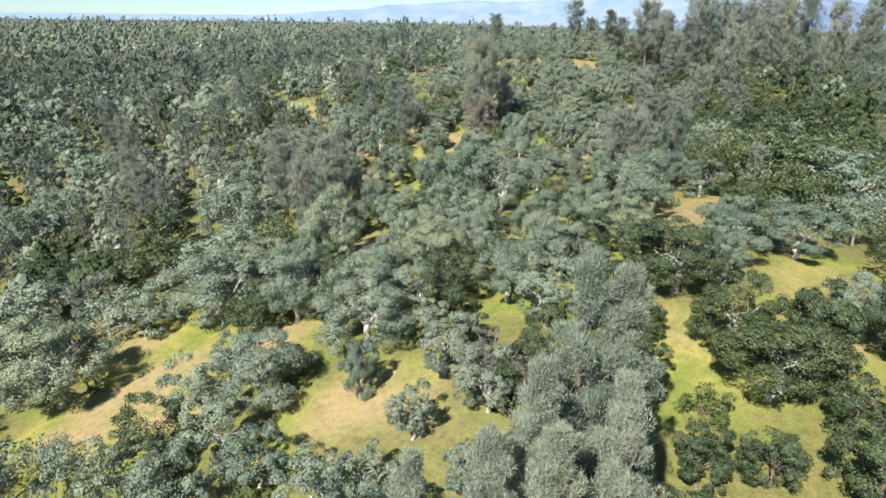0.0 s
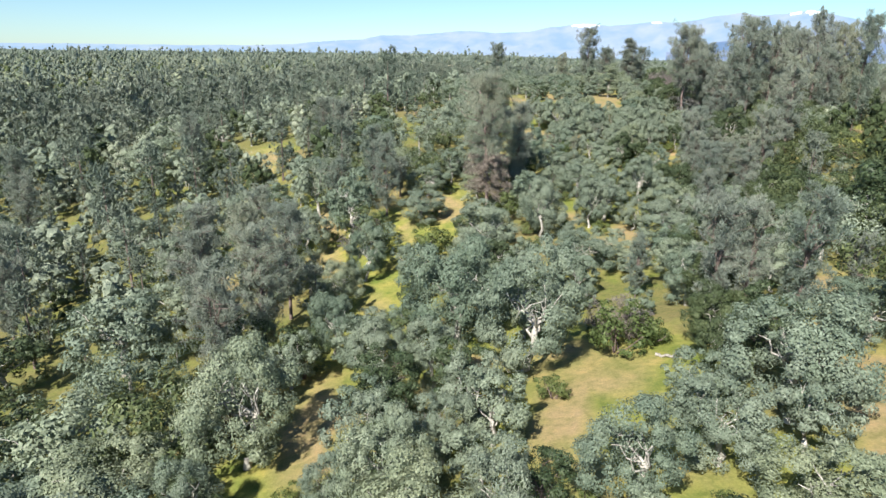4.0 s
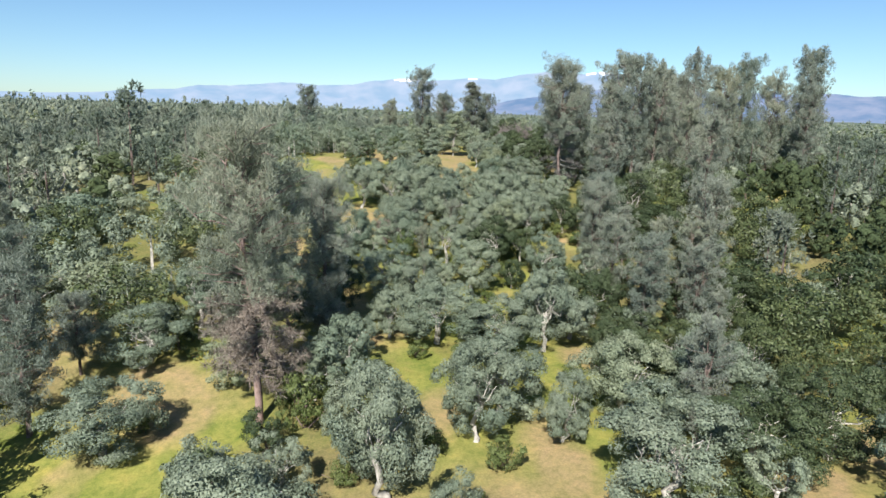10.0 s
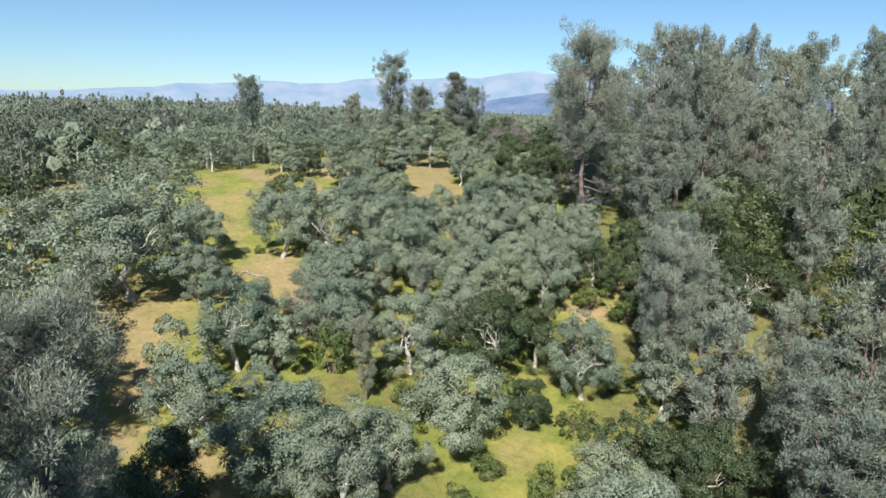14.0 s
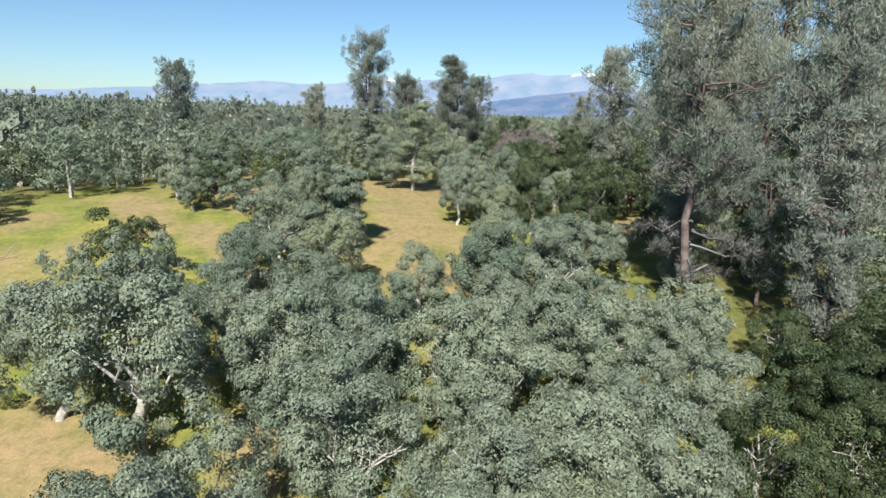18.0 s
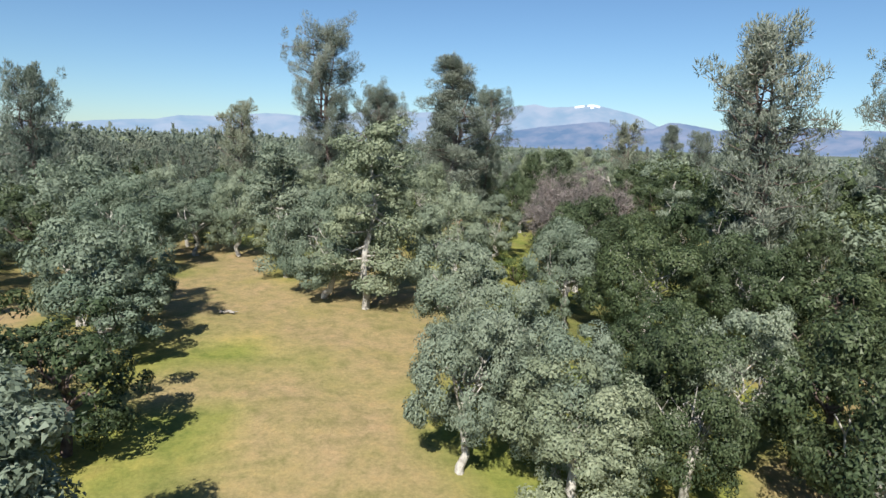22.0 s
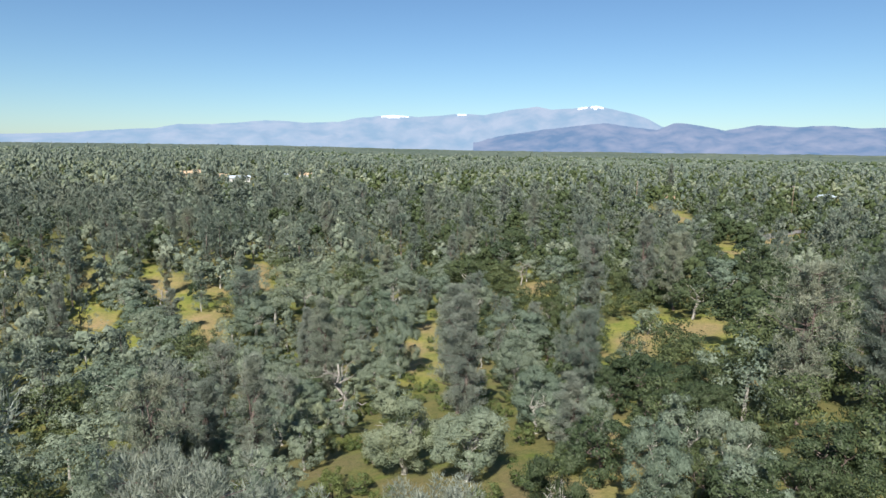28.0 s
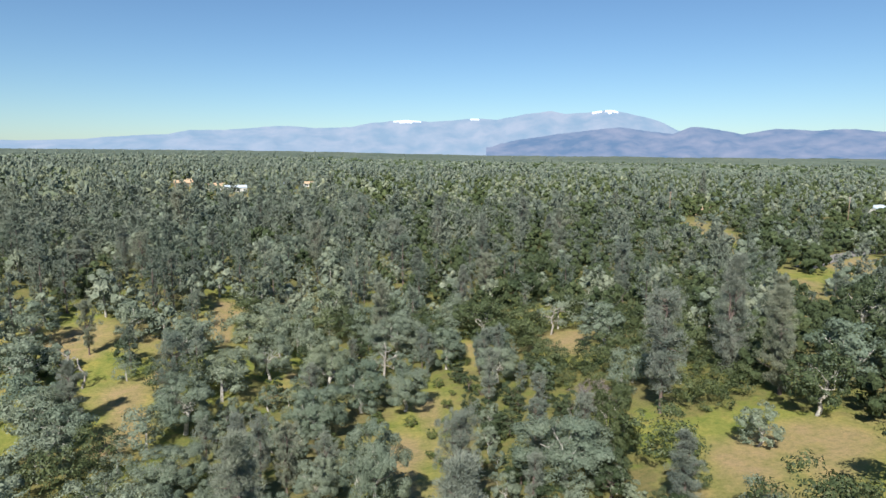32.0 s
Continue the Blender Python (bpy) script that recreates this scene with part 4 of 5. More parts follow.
def layered_oak(rng, h, r):
    """A tall, narrow oak: one upright trunk with sprays of leaves in tiers from low down."""
    main = bent(rng, (0, 0, -0.5), (rng.normal(0, 0.03) * h, rng.normal(0, 0.03) * h, h * 0.95), 9, 0.02)
    wood = [tube(main, np.linspace(0.024, 0.004, 9) * h, 8)]
    pts, outs = [], []
    for k in range(44):
        u = 0.12 + 0.86 * (k + rng.random()) / 44
        i = np.abs(main[:, 2] - u * h).argmin()
        w = rng.uniform(0, 6.28)
        wide = r * (0.55 + 0.75 * math.sin((0.1 + 0.8 * u) * math.pi)) * rng.uniform(0.5, 1.05)
        root = main[i] + (0, 0, u * h - main[i][2])
        tip = root + (math.cos(w) * wide, math.sin(w) * wide, rng.uniform(-0.12, 0.3) * wide)
        wood.append(tube(bent(rng, root, tip, 5, 0.08), np.linspace(0.007, 0.0015, 5) * h, 4))
        for q in (0.5, 0.75, 1.0):
            c = root + (tip - root) * q + rng.normal(0, 0.1, 3) * wide
            e = ball_dirs(rng, 210)
            p = c + e * rng.uniform(0.6, 1.1, (210, 1)) * (0.15 * r + 0.22) * (1.5, 1.5, 0.75)
            pts.append(p)
            outs.append(unit(e + (0, 0, 0.35)))
    return join(wood), leaves(rng, np.concatenate(pts), np.concatenate(outs), 0.15)


for k, ((x, y), h) in enumerate(LAYERED.items()):
    wood, green = layered_oak(np.random.default_rng(180 + k), h, 0.20 * h)
    ob = thing("oak_tree", stand(x, y, 70 * k), "tall narrow oak with pale trunk and tiered leaves on meadow", "tree", "oaks of the woodland")
    part("trunk", tri_mesh("trunk", *wood, OAK_BARK, True), ob, "whitish upright trunk")
    part("crown", tri_mesh("crown", *green, OAK_LEAF), ob)

# ---- grey pines, each one a thing ----
PINE_H, PINE_R = 16.0, 3.3
BROAD = {(51.1, 269.7): 1.05, (62.6, 259.1): 1.45, (8.3, 136.6): 1.05, (58, 192.8): 1.1}      # pines with a broader crown than most
BARE_STEMS = {(8.3, 136.6): (0.34, 90), (58, 192.8): (0.40, 16)}      # pines with a bare stem: where the crown begins, dead limbs
PINE_LABELS = ("grey pine with open wispy grey-green crown and forked top", "tall grey pine with ragged needle tufts and dark trunk", "slender grey pine with thin pale needles")
pine_first, pine_fine = [], []
pine_spots = [t for row in PINES for t in row]
for k in range(9):
    rng = np.random.default_rng(300 + k)
    if k < 6:
        wood, green = pine_shape(rng, PINE_H, PINE_R, 92, 4, 60, 0.32, 0.075, 0.10 + 0.02 * k)
    else:
        wood, green = pine_shape(rng, PINE_H, PINE_R, 112, 4, 150, 0.24, 0.036, 0.08 + 0.03 * (k - 6))
    (pine_first if k < 6 else pine_fine).append((tri_mesh("trunk", *wood, PINE_BARK, True), tri_mesh("crown", *green, PINE_LEAF)))
pine_spire = []
for k in range(3):
    wood, green = pine_shape(np.random.default_rng(320 + k), PINE_H, PINE_R, 96, 4, 110, 0.27, 0.042, 0.05, 0.72)
    wood, green = tri_mesh("trunk", *wood, PINE_BARK, True), tri_mesh("crown", *green, PINE_LEAF)
    pale = green.copy()
    pale.materials[0] = PALE_NEEDLE
    pine_spire.append((wood, green, pale))
for k, (x, y, h) in enumerate(pine_spots):
    close = off_spine(np.float64(x), np.float64(y)) < 17 and h > 8
    wood, green = pine_fine[k % 3] if close else pine_first[k % 6]
    spired = y < 37 or (x, y) in BROAD and y < 262 and x > 60 or y > 296 and k % 3 != 1
    if spired:
        wood, green, pale = pine_spire[k % 3]
        green = pale if y < 37 else green
    ob = thing("grey_pine", stand(x, y, float(seed.uniform(0, 360)), (h / PINE_H) ** 0.7 * (0.86 if y < 37 else 1.2 if spired else 0.98) * BROAD.get((x, y), 1.0), h / PINE_H), PINE_LABELS[k % 3], "tree", "grey pines")
    if (x, y) in BARE_STEMS:
        low, dead = BARE_STEMS[(x, y)]
        rng = np.random.default_rng(330 + k)
        wood, green = pine_shape(rng, PINE_H, PINE_R, 112, 4, 150, 0.24, 0.032, low)
        wood, green = tri_mesh("trunk", *wood, RED_BARK if y < 140 else PINE_BARK, True), tri_mesh("crown", *green, PINE_LEAF)
        sprays = []
        for q in range(dead):
            w, z = rng.uniform(0, 6.28), PINE_H * rng.uniform(0.18, low + 0.12)
            root = np.array([0, 0, z])
            tip = root + (math.cos(w) * PINE_R * rng.uniform(0.4, 0.9), math.sin(w) * PINE_R * rng.uniform(0.4, 0.9), rng.uniform(-0.9, 0.5))
            b = bent(rng, root, tip, 5, 0.08)
            sprays.append(tube(b, [0.06, 0.045, 0.03, 0.02, 0.008], 4))
            for g in (0.5, 0.7, 0.85, 1.0):
                sprays.append(needles(rng, root + (tip - root) * g, np.array([math.cos(w), math.sin(w), -0.6]), 34, 0.5, 0.03))
        part("dead_branchwork", tri_mesh("dead_branchwork", *join(sprays), DRY_TWIG), ob, "bare grey-purple lower branches")
    part("trunk", wood, ob, "dark furrowed bark")
    part("crown", green, ob)


# ---- the rest of the woods, joined by distance ----
def scatter(rng, spacing, x0, x1, y0, y1):
    gx, gy = np.meshgrid(np.arange(x0, x1, spacing), np.arange(y0, y1, spacing), indexing="ij")
    gx = gx + rng.uniform(-0.46, 0.46, gx.shape) * spacing
    gy = gy + rng.uniform(-0.46, 0.46, gy.shape) * spacing
    return gx.ravel(), gy.ravel()


def in_view(x, y):
    """The wedge of country that lies ahead of the flight."""
    w = np.degrees(np.arctan2(x + 4, y + 22))
    u = np.degrees(np.arctan2(x - 40, y - 165))
    return (y > 12) & (w > -41) & ((w < 41) | ((u > -25) & (u < 60) & (y > 60)))


def planted(rng, template, x, y, sx, sz):
    v, f = template
    out = []
    w = rng.uniform(0, 6.283, len(x))
    c, s = np.cos(w)[:, None], np.sin(w)[:, None]
    vx = (v[None, :, 0] * c - v[None, :, 1] * s) * sx[:, None] + x[:, None]
    vy = (v[None, :, 0] * s + v[None, :, 1] * c) * sx[:, None] + y[:, None]
    vz = v[None, :, 2] * sz[:, None] + ground_z(x, y)[:, None]
    vs = np.stack([vx, vy, vz], -1).reshape(-1, 3)
    fs = (f[None] + (np.arange(len(x)) * len(v))[:, None, None]).reshape(-1, f.shape[1])
    return vs, fs


placed = np.array([(t[0], t[1], t[3]) for row in OAKS + DARK_OAKS + [BUSHES] for t in row] + [(x, y, 2.0) for x, y in LAYERED] + [(t[0], t[1], 2.0) for t in YOUNG_PINES] + [(t[0], t[1], 2.2) for row in PINES for t in row])


def woods(rng, spacing, near, far, oak_t, pine_t, wood_t, pine_wood_t, live_share, pine_share, label, ahead=True):
    x, y = scatter(rng, spacing, -900, 1400, -140, 1750)
    d = off_spine(x, y)
    ok = (d >= near) & (d < far) & (in_view(x, y) == ahead)
    x, y, d = x[ok], y[ok], d[ok]
    ok = ~in_glade(x, y, 1.6)
    clear = (np.hypot(x[:, None] - placed[:, 0], y[:, None] - placed[:, 1]) > (placed[:, 2] * 0.6 + 1.6)).all(1)
    x, y = x[ok & clear], y[ok & clear]
    pick = rng.random(len(x))
    drift = 0.5 + 0.5 * np.sin(x * 0.021 + 1.0) * np.sin(y * 0.017 + x * 0.008)
    east = x - np.interp(y, SPINE[:, 1], SPINE[:, 0])
    pine = pick < pine_share * (0.4 + 1.2 * drift) * np.where(east > 25, 0.55, 1.0)
    live = (~pine) & (pick > 1 - live_share * (1 + 3.0 * (east > 24)))
    blue = ~(pine | live)
    size = rng.uniform(0.6, 1.25, len(x)) ** 1.2 * np.where(pine, rng.uniform(0.75, 1.0 if near < 45 else 1.1 if near < 120 else 1.4, len(x)), 1.0)
    tall = size * rng.uniform(0.85, 1.1, len(x))
    for name, which, temps, mat, words in (("oak_woods", blue, oak_t, OAK_LEAF if near < 45 else FAR_OAK, "dense grey-green oak canopy"), ("live_oak_woods", live, oak_t, LIVE_LEAF if near < 45 else FAR_LIVE, "darker green live oaks among the woods"), ("pine_woods", pine, pine_t, FAR_PINE, "wispy grey pines among the oaks"), ("tree_trunks", blue, wood_t, OAK_BARK, "pale oak trunks under the canopy"), ("pine_trunks", pine, pine_wood_t, PINE_BARK, "dark pine trunks in the woods")):
        if not temps or not which.any():
            continue
        sets = []
        idx = np.flatnonzero(which)
        for k, tm in enumerate(temps):
            i = idx[k :: len(temps)]
            if len(i):
                sets.append(planted(rng, tm, x[i], y[i], size[i], tall[i]))
        tagged(new(name, tri_mesh(name, *join(sets), mat)), words + " " + label, "woods", kind="stuff")


rng = np.random.default_rng(21)
NEAR = 27.0


MEADOW = ((44.0, 203, 4.5, 5), (45.5, 212, 5.5, 7), (47.5, 224, 5.5, 7), (48.5, 236, 4.5, 7), (54, 253, 6.5, 4.5), (39.0, 206, 4.0, 6.5))      # the open meadows: x, y and half-widths


def on_meadow(x, y):
    return any(((x - a) / c) ** 2 + ((y - b) / d) ** 2 < 1 for a, b, c, d in MEADOW)


def near_growth():
    """Trees and bushes between the larger ones along the flight, each a thing."""
    rng = np.random.default_rng(77)
    kinds = {}

    def make(key, name, label, category, group, wood, wood_mat, crown, crown_mat, count):
        src = thing(name, Matrix.Identity(4), label, category, group)
        part("trunk" if key != "bush" else "stem_cluster", tri_mesh("trunk", *wood, wood_mat, True), src)
        part("crown" if key != "bush" else "foliage", tri_mesh("crown", *crown, crown_mat), src)
        kinds.setdefault(key, []).append([src, False])

    for k in range(3):
        make("young", "young_oak", "young blue oak with small grey-green crown in the woods", "tree", "young oaks", trunk_of_oak(rng, 6.4, 2.9, 5, 5), OAK_BARK, crown_of_oak(rng, 6.4, 3.0, 80, 105, 0.175), OAK_LEAF, 0)
        make("live", "live_oak", "dense live oak with darker green leaves", "tree", "live oaks", trunk_of_oak(rng, 6.8, 3.3, 6, 5), PINE_BARK, crown_of_oak(rng, 6.8, 3.3, 80, 110, 0.18), LIVE_LEAF, 0)
        make("bush", "bush", "low olive-green bush on the meadow edge", "bush", "bushes", join([tube(bent(rng, (0, 0, -0.2), (rng.normal(0, 0.7), rng.normal(0, 0.7), 1.4), 4, 0.1), [0.05, 0.04, 0.03, 0.015], 4) for _ in range(6)]), PINE_BARK, crown_of_oak(rng, 2.4, 1.7, 44, 56, 0.15), BUSH_LEAF, 0)
        wood, green = pine_shape(rng, 12.0, 2.5, 56, 4, 56, 0.32, 0.065, 0.12)
        make("pine", "young_pine", "young grey pine with soft pale needles", "tree", "young pines", wood, PINE_BARK, green, PINE_LEAF, 0)

    def put(key, x, y, sx, sz):
        slot = kinds[key][int(rng.integers(0, 3))]
        m = stand(x, y, float(rng.uniform(0, 360)), sx, sz, float(rng.normal(0, 2)))
        if not slot[1]:
            slot[0].matrix_world, slot[1] = m, True
            return
        ob = slot[0].copy()
        scene.collection.objects.link(ob)
        ob.matrix_world = m
        for c in slot[0].children:
            d = c.copy()
            scene.collection.objects.link(d)
            d.parent = ob

    x, y = scatter(rng, 4.4, -120, 220, -20, 450)
    ok = (off_spine(x, y) < NEAR) & in_view(x, y) & ~in_glade(x, y, np.interp(y, (55, 75, 140, 160, 262, 285), (1.5, 1.6, 1.6, 0.3, 0.3, 1.1)))
    x, y = x[ok], y[ok]
    close = np.where((y < 190) | (y > 285), 0.5, 0.62)[:, None]
    ok = (np.hypot(x[:, None] - placed[:, 0], y[:, None] - placed[:, 1]) > placed[:, 2] * close + close * 2.6).all(1)
    for a, b in zip(x[ok], y[ok]):
        if on_meadow(a, b):
            continue
        p, s = rng.random(), float(rng.uniform(0.55, 1.0) * (1.05 if b < 120 else 0.82 if b > 320 else 1.0))
        aside = a - float(np.interp(b, SPINE[:, 1], SPINE[:, 0]))
        if p > 0.84 and not (aside > 9 and 85 < b < 200 or b > 290):
            p = p * 0.7
        if aside > 9 and 0.25 < p < 0.6:
            p = 0.65
        if off_spine(np.float64(a), np.float64(b)) < 10 and b > 120:
            p, s = 0.75, s * 0.8
        if p < 0.60:
            put("young", a, b, s, s * float(rng.uniform(0.85, 1.15)))
        elif p < 0.72:
            put("live", a, b, s, s)
        elif p < 0.84:
            put("bush", a, b, s * 1.2, s * 1.2)
        else:
            put("pine", a, b, s, s)
    x, y = scatter(rng, 6.5, -120, 220, -20, 420)
    ok = (off_spine(x, y) < 40) & in_view(x, y) & in_glade(x, y, 0.8) & ~in_glade(x, y, -1.3)
    for a, b in zip(x[ok], y[ok]):
        if rng.random() < 0.4 and not on_meadow(a, b):
            s = float(rng.uniform(0.3, 0.65))
            put("bush", a, b, s, s)
    for a, b, h, r in BUSHES:
        put("bush", a, b, r / 1.7, h / 2.4)
    for a, b, h in YOUNG_PINES:
        put("pine", a, b, h / 12.0, h / 12.0)
    for row in kinds.values():
        for src, used in row:
            if not used:
                for c in list(src.children):
                    bpy.data.objects.remove(c)
                bpy.data.objects.remove(src)


near_growth()
ICO = unit(np.array([(a, b, c) for u in (-1, 1) for w in (-1.618, 1.618) for a, b, c in ((0, u, w), (u, w, 0), (w, 0, u))], float))
near_pair = np.argsort(np.linalg.norm(ICO[:, None] - ICO[None], axis=-1), axis=1)[:, 1:6]
ICO_F = np.array(sorted({tuple(sorted((i, j, k))) for i in range(12) for j in near_pair[i].tolist() for k in near_pair[i].tolist() if k in near_pair[j].tolist()}))
turn = np.einsum("ij,ij->i", np.cross(ICO[ICO_F[:, 1]] - ICO[ICO_F[:, 0]], ICO[ICO_F[:, 2]] - ICO[ICO_F[:, 0]]), ICO[ICO_F[:, 0]])
ICO_F[turn < 0] = ICO_F[turn < 0][:, ::-1]


def puff(rng, c, size):
    """One rough clump of far foliage."""
    return c + ICO * size * rng.uniform(0.65, 1.3, (12, 1)), ICO_F


def far_oak(rng, h, r, clumps, full=1.0):
    w = 2.4 * np.arange(clumps) + rng.uniform(0, 6.28)
    up = np.linspace(-0.85, 1.0, clumps)
    flat = np.sqrt(np.clip(1 - up**2, 0.03, 1)) * rng.uniform(0.7, 1.1, clumps)
    big = 1.3 * full * clumps**-0.33
    return join([puff(rng, (math.cos(a) * f * 0.66 * r, math.sin(a) * f * 0.66 * r, 0.50 * h + z * 0.36 * h), big * rng.uniform(0.7, 1.15) * np.array([0.5 * r, 0.5 * r, 0.25 * h])) for a, f, z in zip(w, flat, up)])


def tall_pine(rng, clumps):
    w = 2.4 * np.arange(clumps) + rng.uniform(0, 6.28)
    u = (np.arange(clumps) + 0.5) / clumps
    wide = 2.2 * np.sin((0.16 + 0.76 * u) * math.pi) * rng.uniform(0.4, 1.0, clumps)
    big = 2.4 * clumps**-0.33
    return join([puff(rng, (math.cos(a) * f, math.sin(a) * f, 2.4 + 10.8 * q), big * rng.uniform(0.7, 1.15) * np.array([0.8, 0.8, 1.3]) * (1.1 - 0.4 * q)) for a, f, q in zip(w, wide, u)])


def leafy(rng, mass, p, size):
    """Loose leaves round a far crown."""
    v, f = mass
    k = rng.integers(0, len(v), p)
    out = unit(v[k] - v.mean(0))
    return join([(v, f), leaves(rng, v[k] + out * 0.15 + rng.normal(0, 0.42, (p, 3)), out, size)])


oak_next = [crown_of_oak(rng, 7.6, 4.0, 54, 40, 0.30) for _ in range(5)]
oak_mid = [leafy(rng, far_oak(rng, 7.4, 3.5, 12, 0.85), 520, 0.42) for _ in range(6)]
pine_mid = [pine_shape(rng, 12.5, 2.7, 44, 2, 15, 0.55, 0.20, 0.10)[1] for _ in range(5)]
trunk_mid = [tube([(0, 0, -0.4), (0.1, 0, 1.8), (0.2, 0.1, 4.2)], [0.24, 0.18, 0.1], 4)]
pine_trunk_mid = [tube([(0, 0, -0.4), (0.1, 0, 5.0), (0.2, 0.1, 11.5)], [0.22, 0.15, 0.04], 4)]
woods(rng, 5.6, NEAR, 50, oak_next, pine_mid, trunk_mid, pine_trunk_mid, 0.2, 0.10, "beyond the glades")
woods(rng, 6.2, 50, 120, oak_mid, pine_mid, trunk_mid, pine_trunk_mid, 0.18, 0.30, "farther off")
oak_far = [leafy(rng, far_oak(rng, 7.6, 3.8, 7, 0.9), 110, 0.75) for _ in range(8)]
pine_far = [pine_shape(rng, 12.5, 3.0, 26, 2, 7, 0.9, 0.42, 0.06)[1] for _ in range(6)]
woods(rng, 6.2, 120, 300, oak_far, pine_far, None, None, 0.16, 0.40, "in the distance")
woods(rng, 8.0, 14, 130, oak_far, pine_far, None, None, 0.2, 0.3, "beside and behind the flight", False)
oak_last = [leafy(rng, far_oak(rng, 8.0, 4.4, 4), 34, 1.3) for _ in range(8)]
pine_last = [leafy(rng, tall_pine(rng, 5), 40, 1.2) for _ in range(6)]
woods(rng, 7.8, 300, 820, oak_last, pine_last, None, None, 0.14, 0.40, "towards the horizon")
woods(rng, 15.0, 820, 1500, [leafy(rng, far_oak(rng, 9.5, 9.0, 4), 20, 2.6) for _ in range(5)], [leafy(rng, tall_pine(rng, 5), 16, 2.0) for _ in range(4)], None, None, 0.1, 0.35, "on the far rise")


# ---- the plain of woods to the horizon and the mountains ----
def canopy():
    rng = np.random.default_rng(5)
    rad = np.concatenate([np.linspace(980, 1600, 90), np.linspace(1630, 4700, 90)])
    ang = np.radians(np.linspace(-48, 66, 420))
    rr, aa = np.meshgrid(rad, ang, indexing="ij")
    x, y = 40 + rr * np.sin(aa), 120 + rr * np.cos(aa)
    z = ground_z(x, y) + 5.5 + rng.uniform(-2.5, 3.5, x.shape) + 2.5 * np.sin(x * 0.011) * np.sin(y * 0.006)
    z[0] -= 9
    v = np.stack([x, y, z], -1).reshape(-1, 3)
    n = len(ang)
    i = np.arange((len(rad) - 1) * n).reshape(len(rad) - 1, n)[:, :-1].ravel()
    f = np.stack([i, i + 1, i + n + 1, i + n], 1)
    m = leaf_material("far_canopy", (0.055, 0.078, 0.060), (0.085, 0.110, 0.085), (0.120, 0.145, 0.115), 0.9, 0.0, 0.012)
    tagged(new("far_woods", tri_mesh("far_woods", v, f, m)), "endless hazy grey-green forest reaching to the horizon", "woods", kind="stuff")


canopy()


def ridge(name, label, dist, skyline, rough, seed_k, colours, snow=()):
    """A far range: its skyline is given as (bearing, elevation) in degrees, snowfields as (bearing, half width, depth)."""
    rng = np.random.default_rng(seed_k)
    bearing = np.linspace(skyline[0][0], skyline[-1][0], 420)
    top = np.interp(bearing, [b for b, _ in skyline], [e for _, e in skyline])
    for k, a in ((0.5, 1.0), (1.3, 0.55), (3.1, 0.3), (7.0, 0.15)):
        top = top + rough * a * np.interp(bearing, np.arange(-70, 90, 1 / k), rng.uniform(-1, 1, len(np.arange(-70, 90, 1 / k))))
    high = dist * np.tan(np.radians(top))
    steps = 26
    pts = []
    for s in range(steps):
        u = s / (steps - 1)
        d = dist - 620 * (1 - u)
        spur = 0.07 * np.sin(bearing * 0.9 + 2 * np.sin(bearing * 0.37) + u * 5) + 0.04 * np.sin(bearing * 2.3 - 9 * u + 2 * np.sin(bearing))
        h = -10 + (high + 46) * (u**1.1 + spur * math.sin(u * math.pi) ** 1.5 * 0.8)
        pts.append(np.stack([64 + d * np.sin(np.radians(bearing)), 268 + d * np.cos(np.radians(bearing)), h], -1))
    v = np.concatenate(pts)
    n = len(bearing)
    i = np.arange((steps - 1) * n).reshape(steps - 1, n)[:, :-1].ravel()
    f = np.stack([i, i + 1, i + n + 1, i + n], 1)
    m, t, b = material(name + "_hazed_slopes", 1.0)
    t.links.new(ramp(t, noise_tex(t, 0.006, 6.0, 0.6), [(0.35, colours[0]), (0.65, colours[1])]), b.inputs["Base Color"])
    # The air's haze over the slopes is put in as a blue glow.
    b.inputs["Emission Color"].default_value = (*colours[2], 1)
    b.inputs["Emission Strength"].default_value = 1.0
    me = tri_mesh(name, v, f, m, True)
    white, t, b = material("snowfield", 0.8)
    t.links.new(ramp(t, noise_tex(t, 0.02, 4.0), [(0.3, (0.45, 0.5, 0.58)), (0.6, (0.68, 0.72, 0.78))]), b.inputs["Base Color"])
    me.materials.append(white)
    row, col = i // n, bearing[i % n]
    pick = np.zeros(len(f), np.int32)
    for at, half, deep in snow:
        ragged = deep * (1 - (np.abs(col - at) / half) ** 1.5) * rng.uniform(0.3, 1.0, len(f))
        pick[(np.abs(col - at) < half) & (steps - 2 - row < ragged)] = 1
    me.polygons.foreach_set("material_index", pick)
    return tagged(new(name, me), label, "mountain", kind="structure")


# Last of each range's three colours: its painted haze, given as emission.
ridge("backdrop_high_range", "snow-capped mountain range on the horizon, its blue haze painted as glow", 4600, [(-48, 0.4), (-19.7, 0.59), (-14.3, 0.72), (-12.4, 1.01), (-8.2, 1.26), (-6.5, 1.65), (-3.9, 1.6), (0.3, 2.09), (3.6, 1.91), (6.5, 1.99), (8.4, 2.45), (11.4, 2.72), (13.4, 2.55), (16.9, 2.81), (19.3, 2.72), (21.8, 3.26), (23.9, 3.54), (25.2, 3.3), (27.5, 3.38), (28.9, 3.56), (30.8, 3.17), (33.1, 2.55), (34.4, 1.89), (38.8, 1.42), (64, 0.8)], 0.05, 11, ((0.03, 0.04, 0.05), (0.10, 0.085, 0.085), (0.18, 0.28, 0.41)), ((11.4, 1.25, 2.0), (17.1, 0.4, 1.1), (28.9, 0.6, 1.7), (27.7, 0.35, 1.1)))
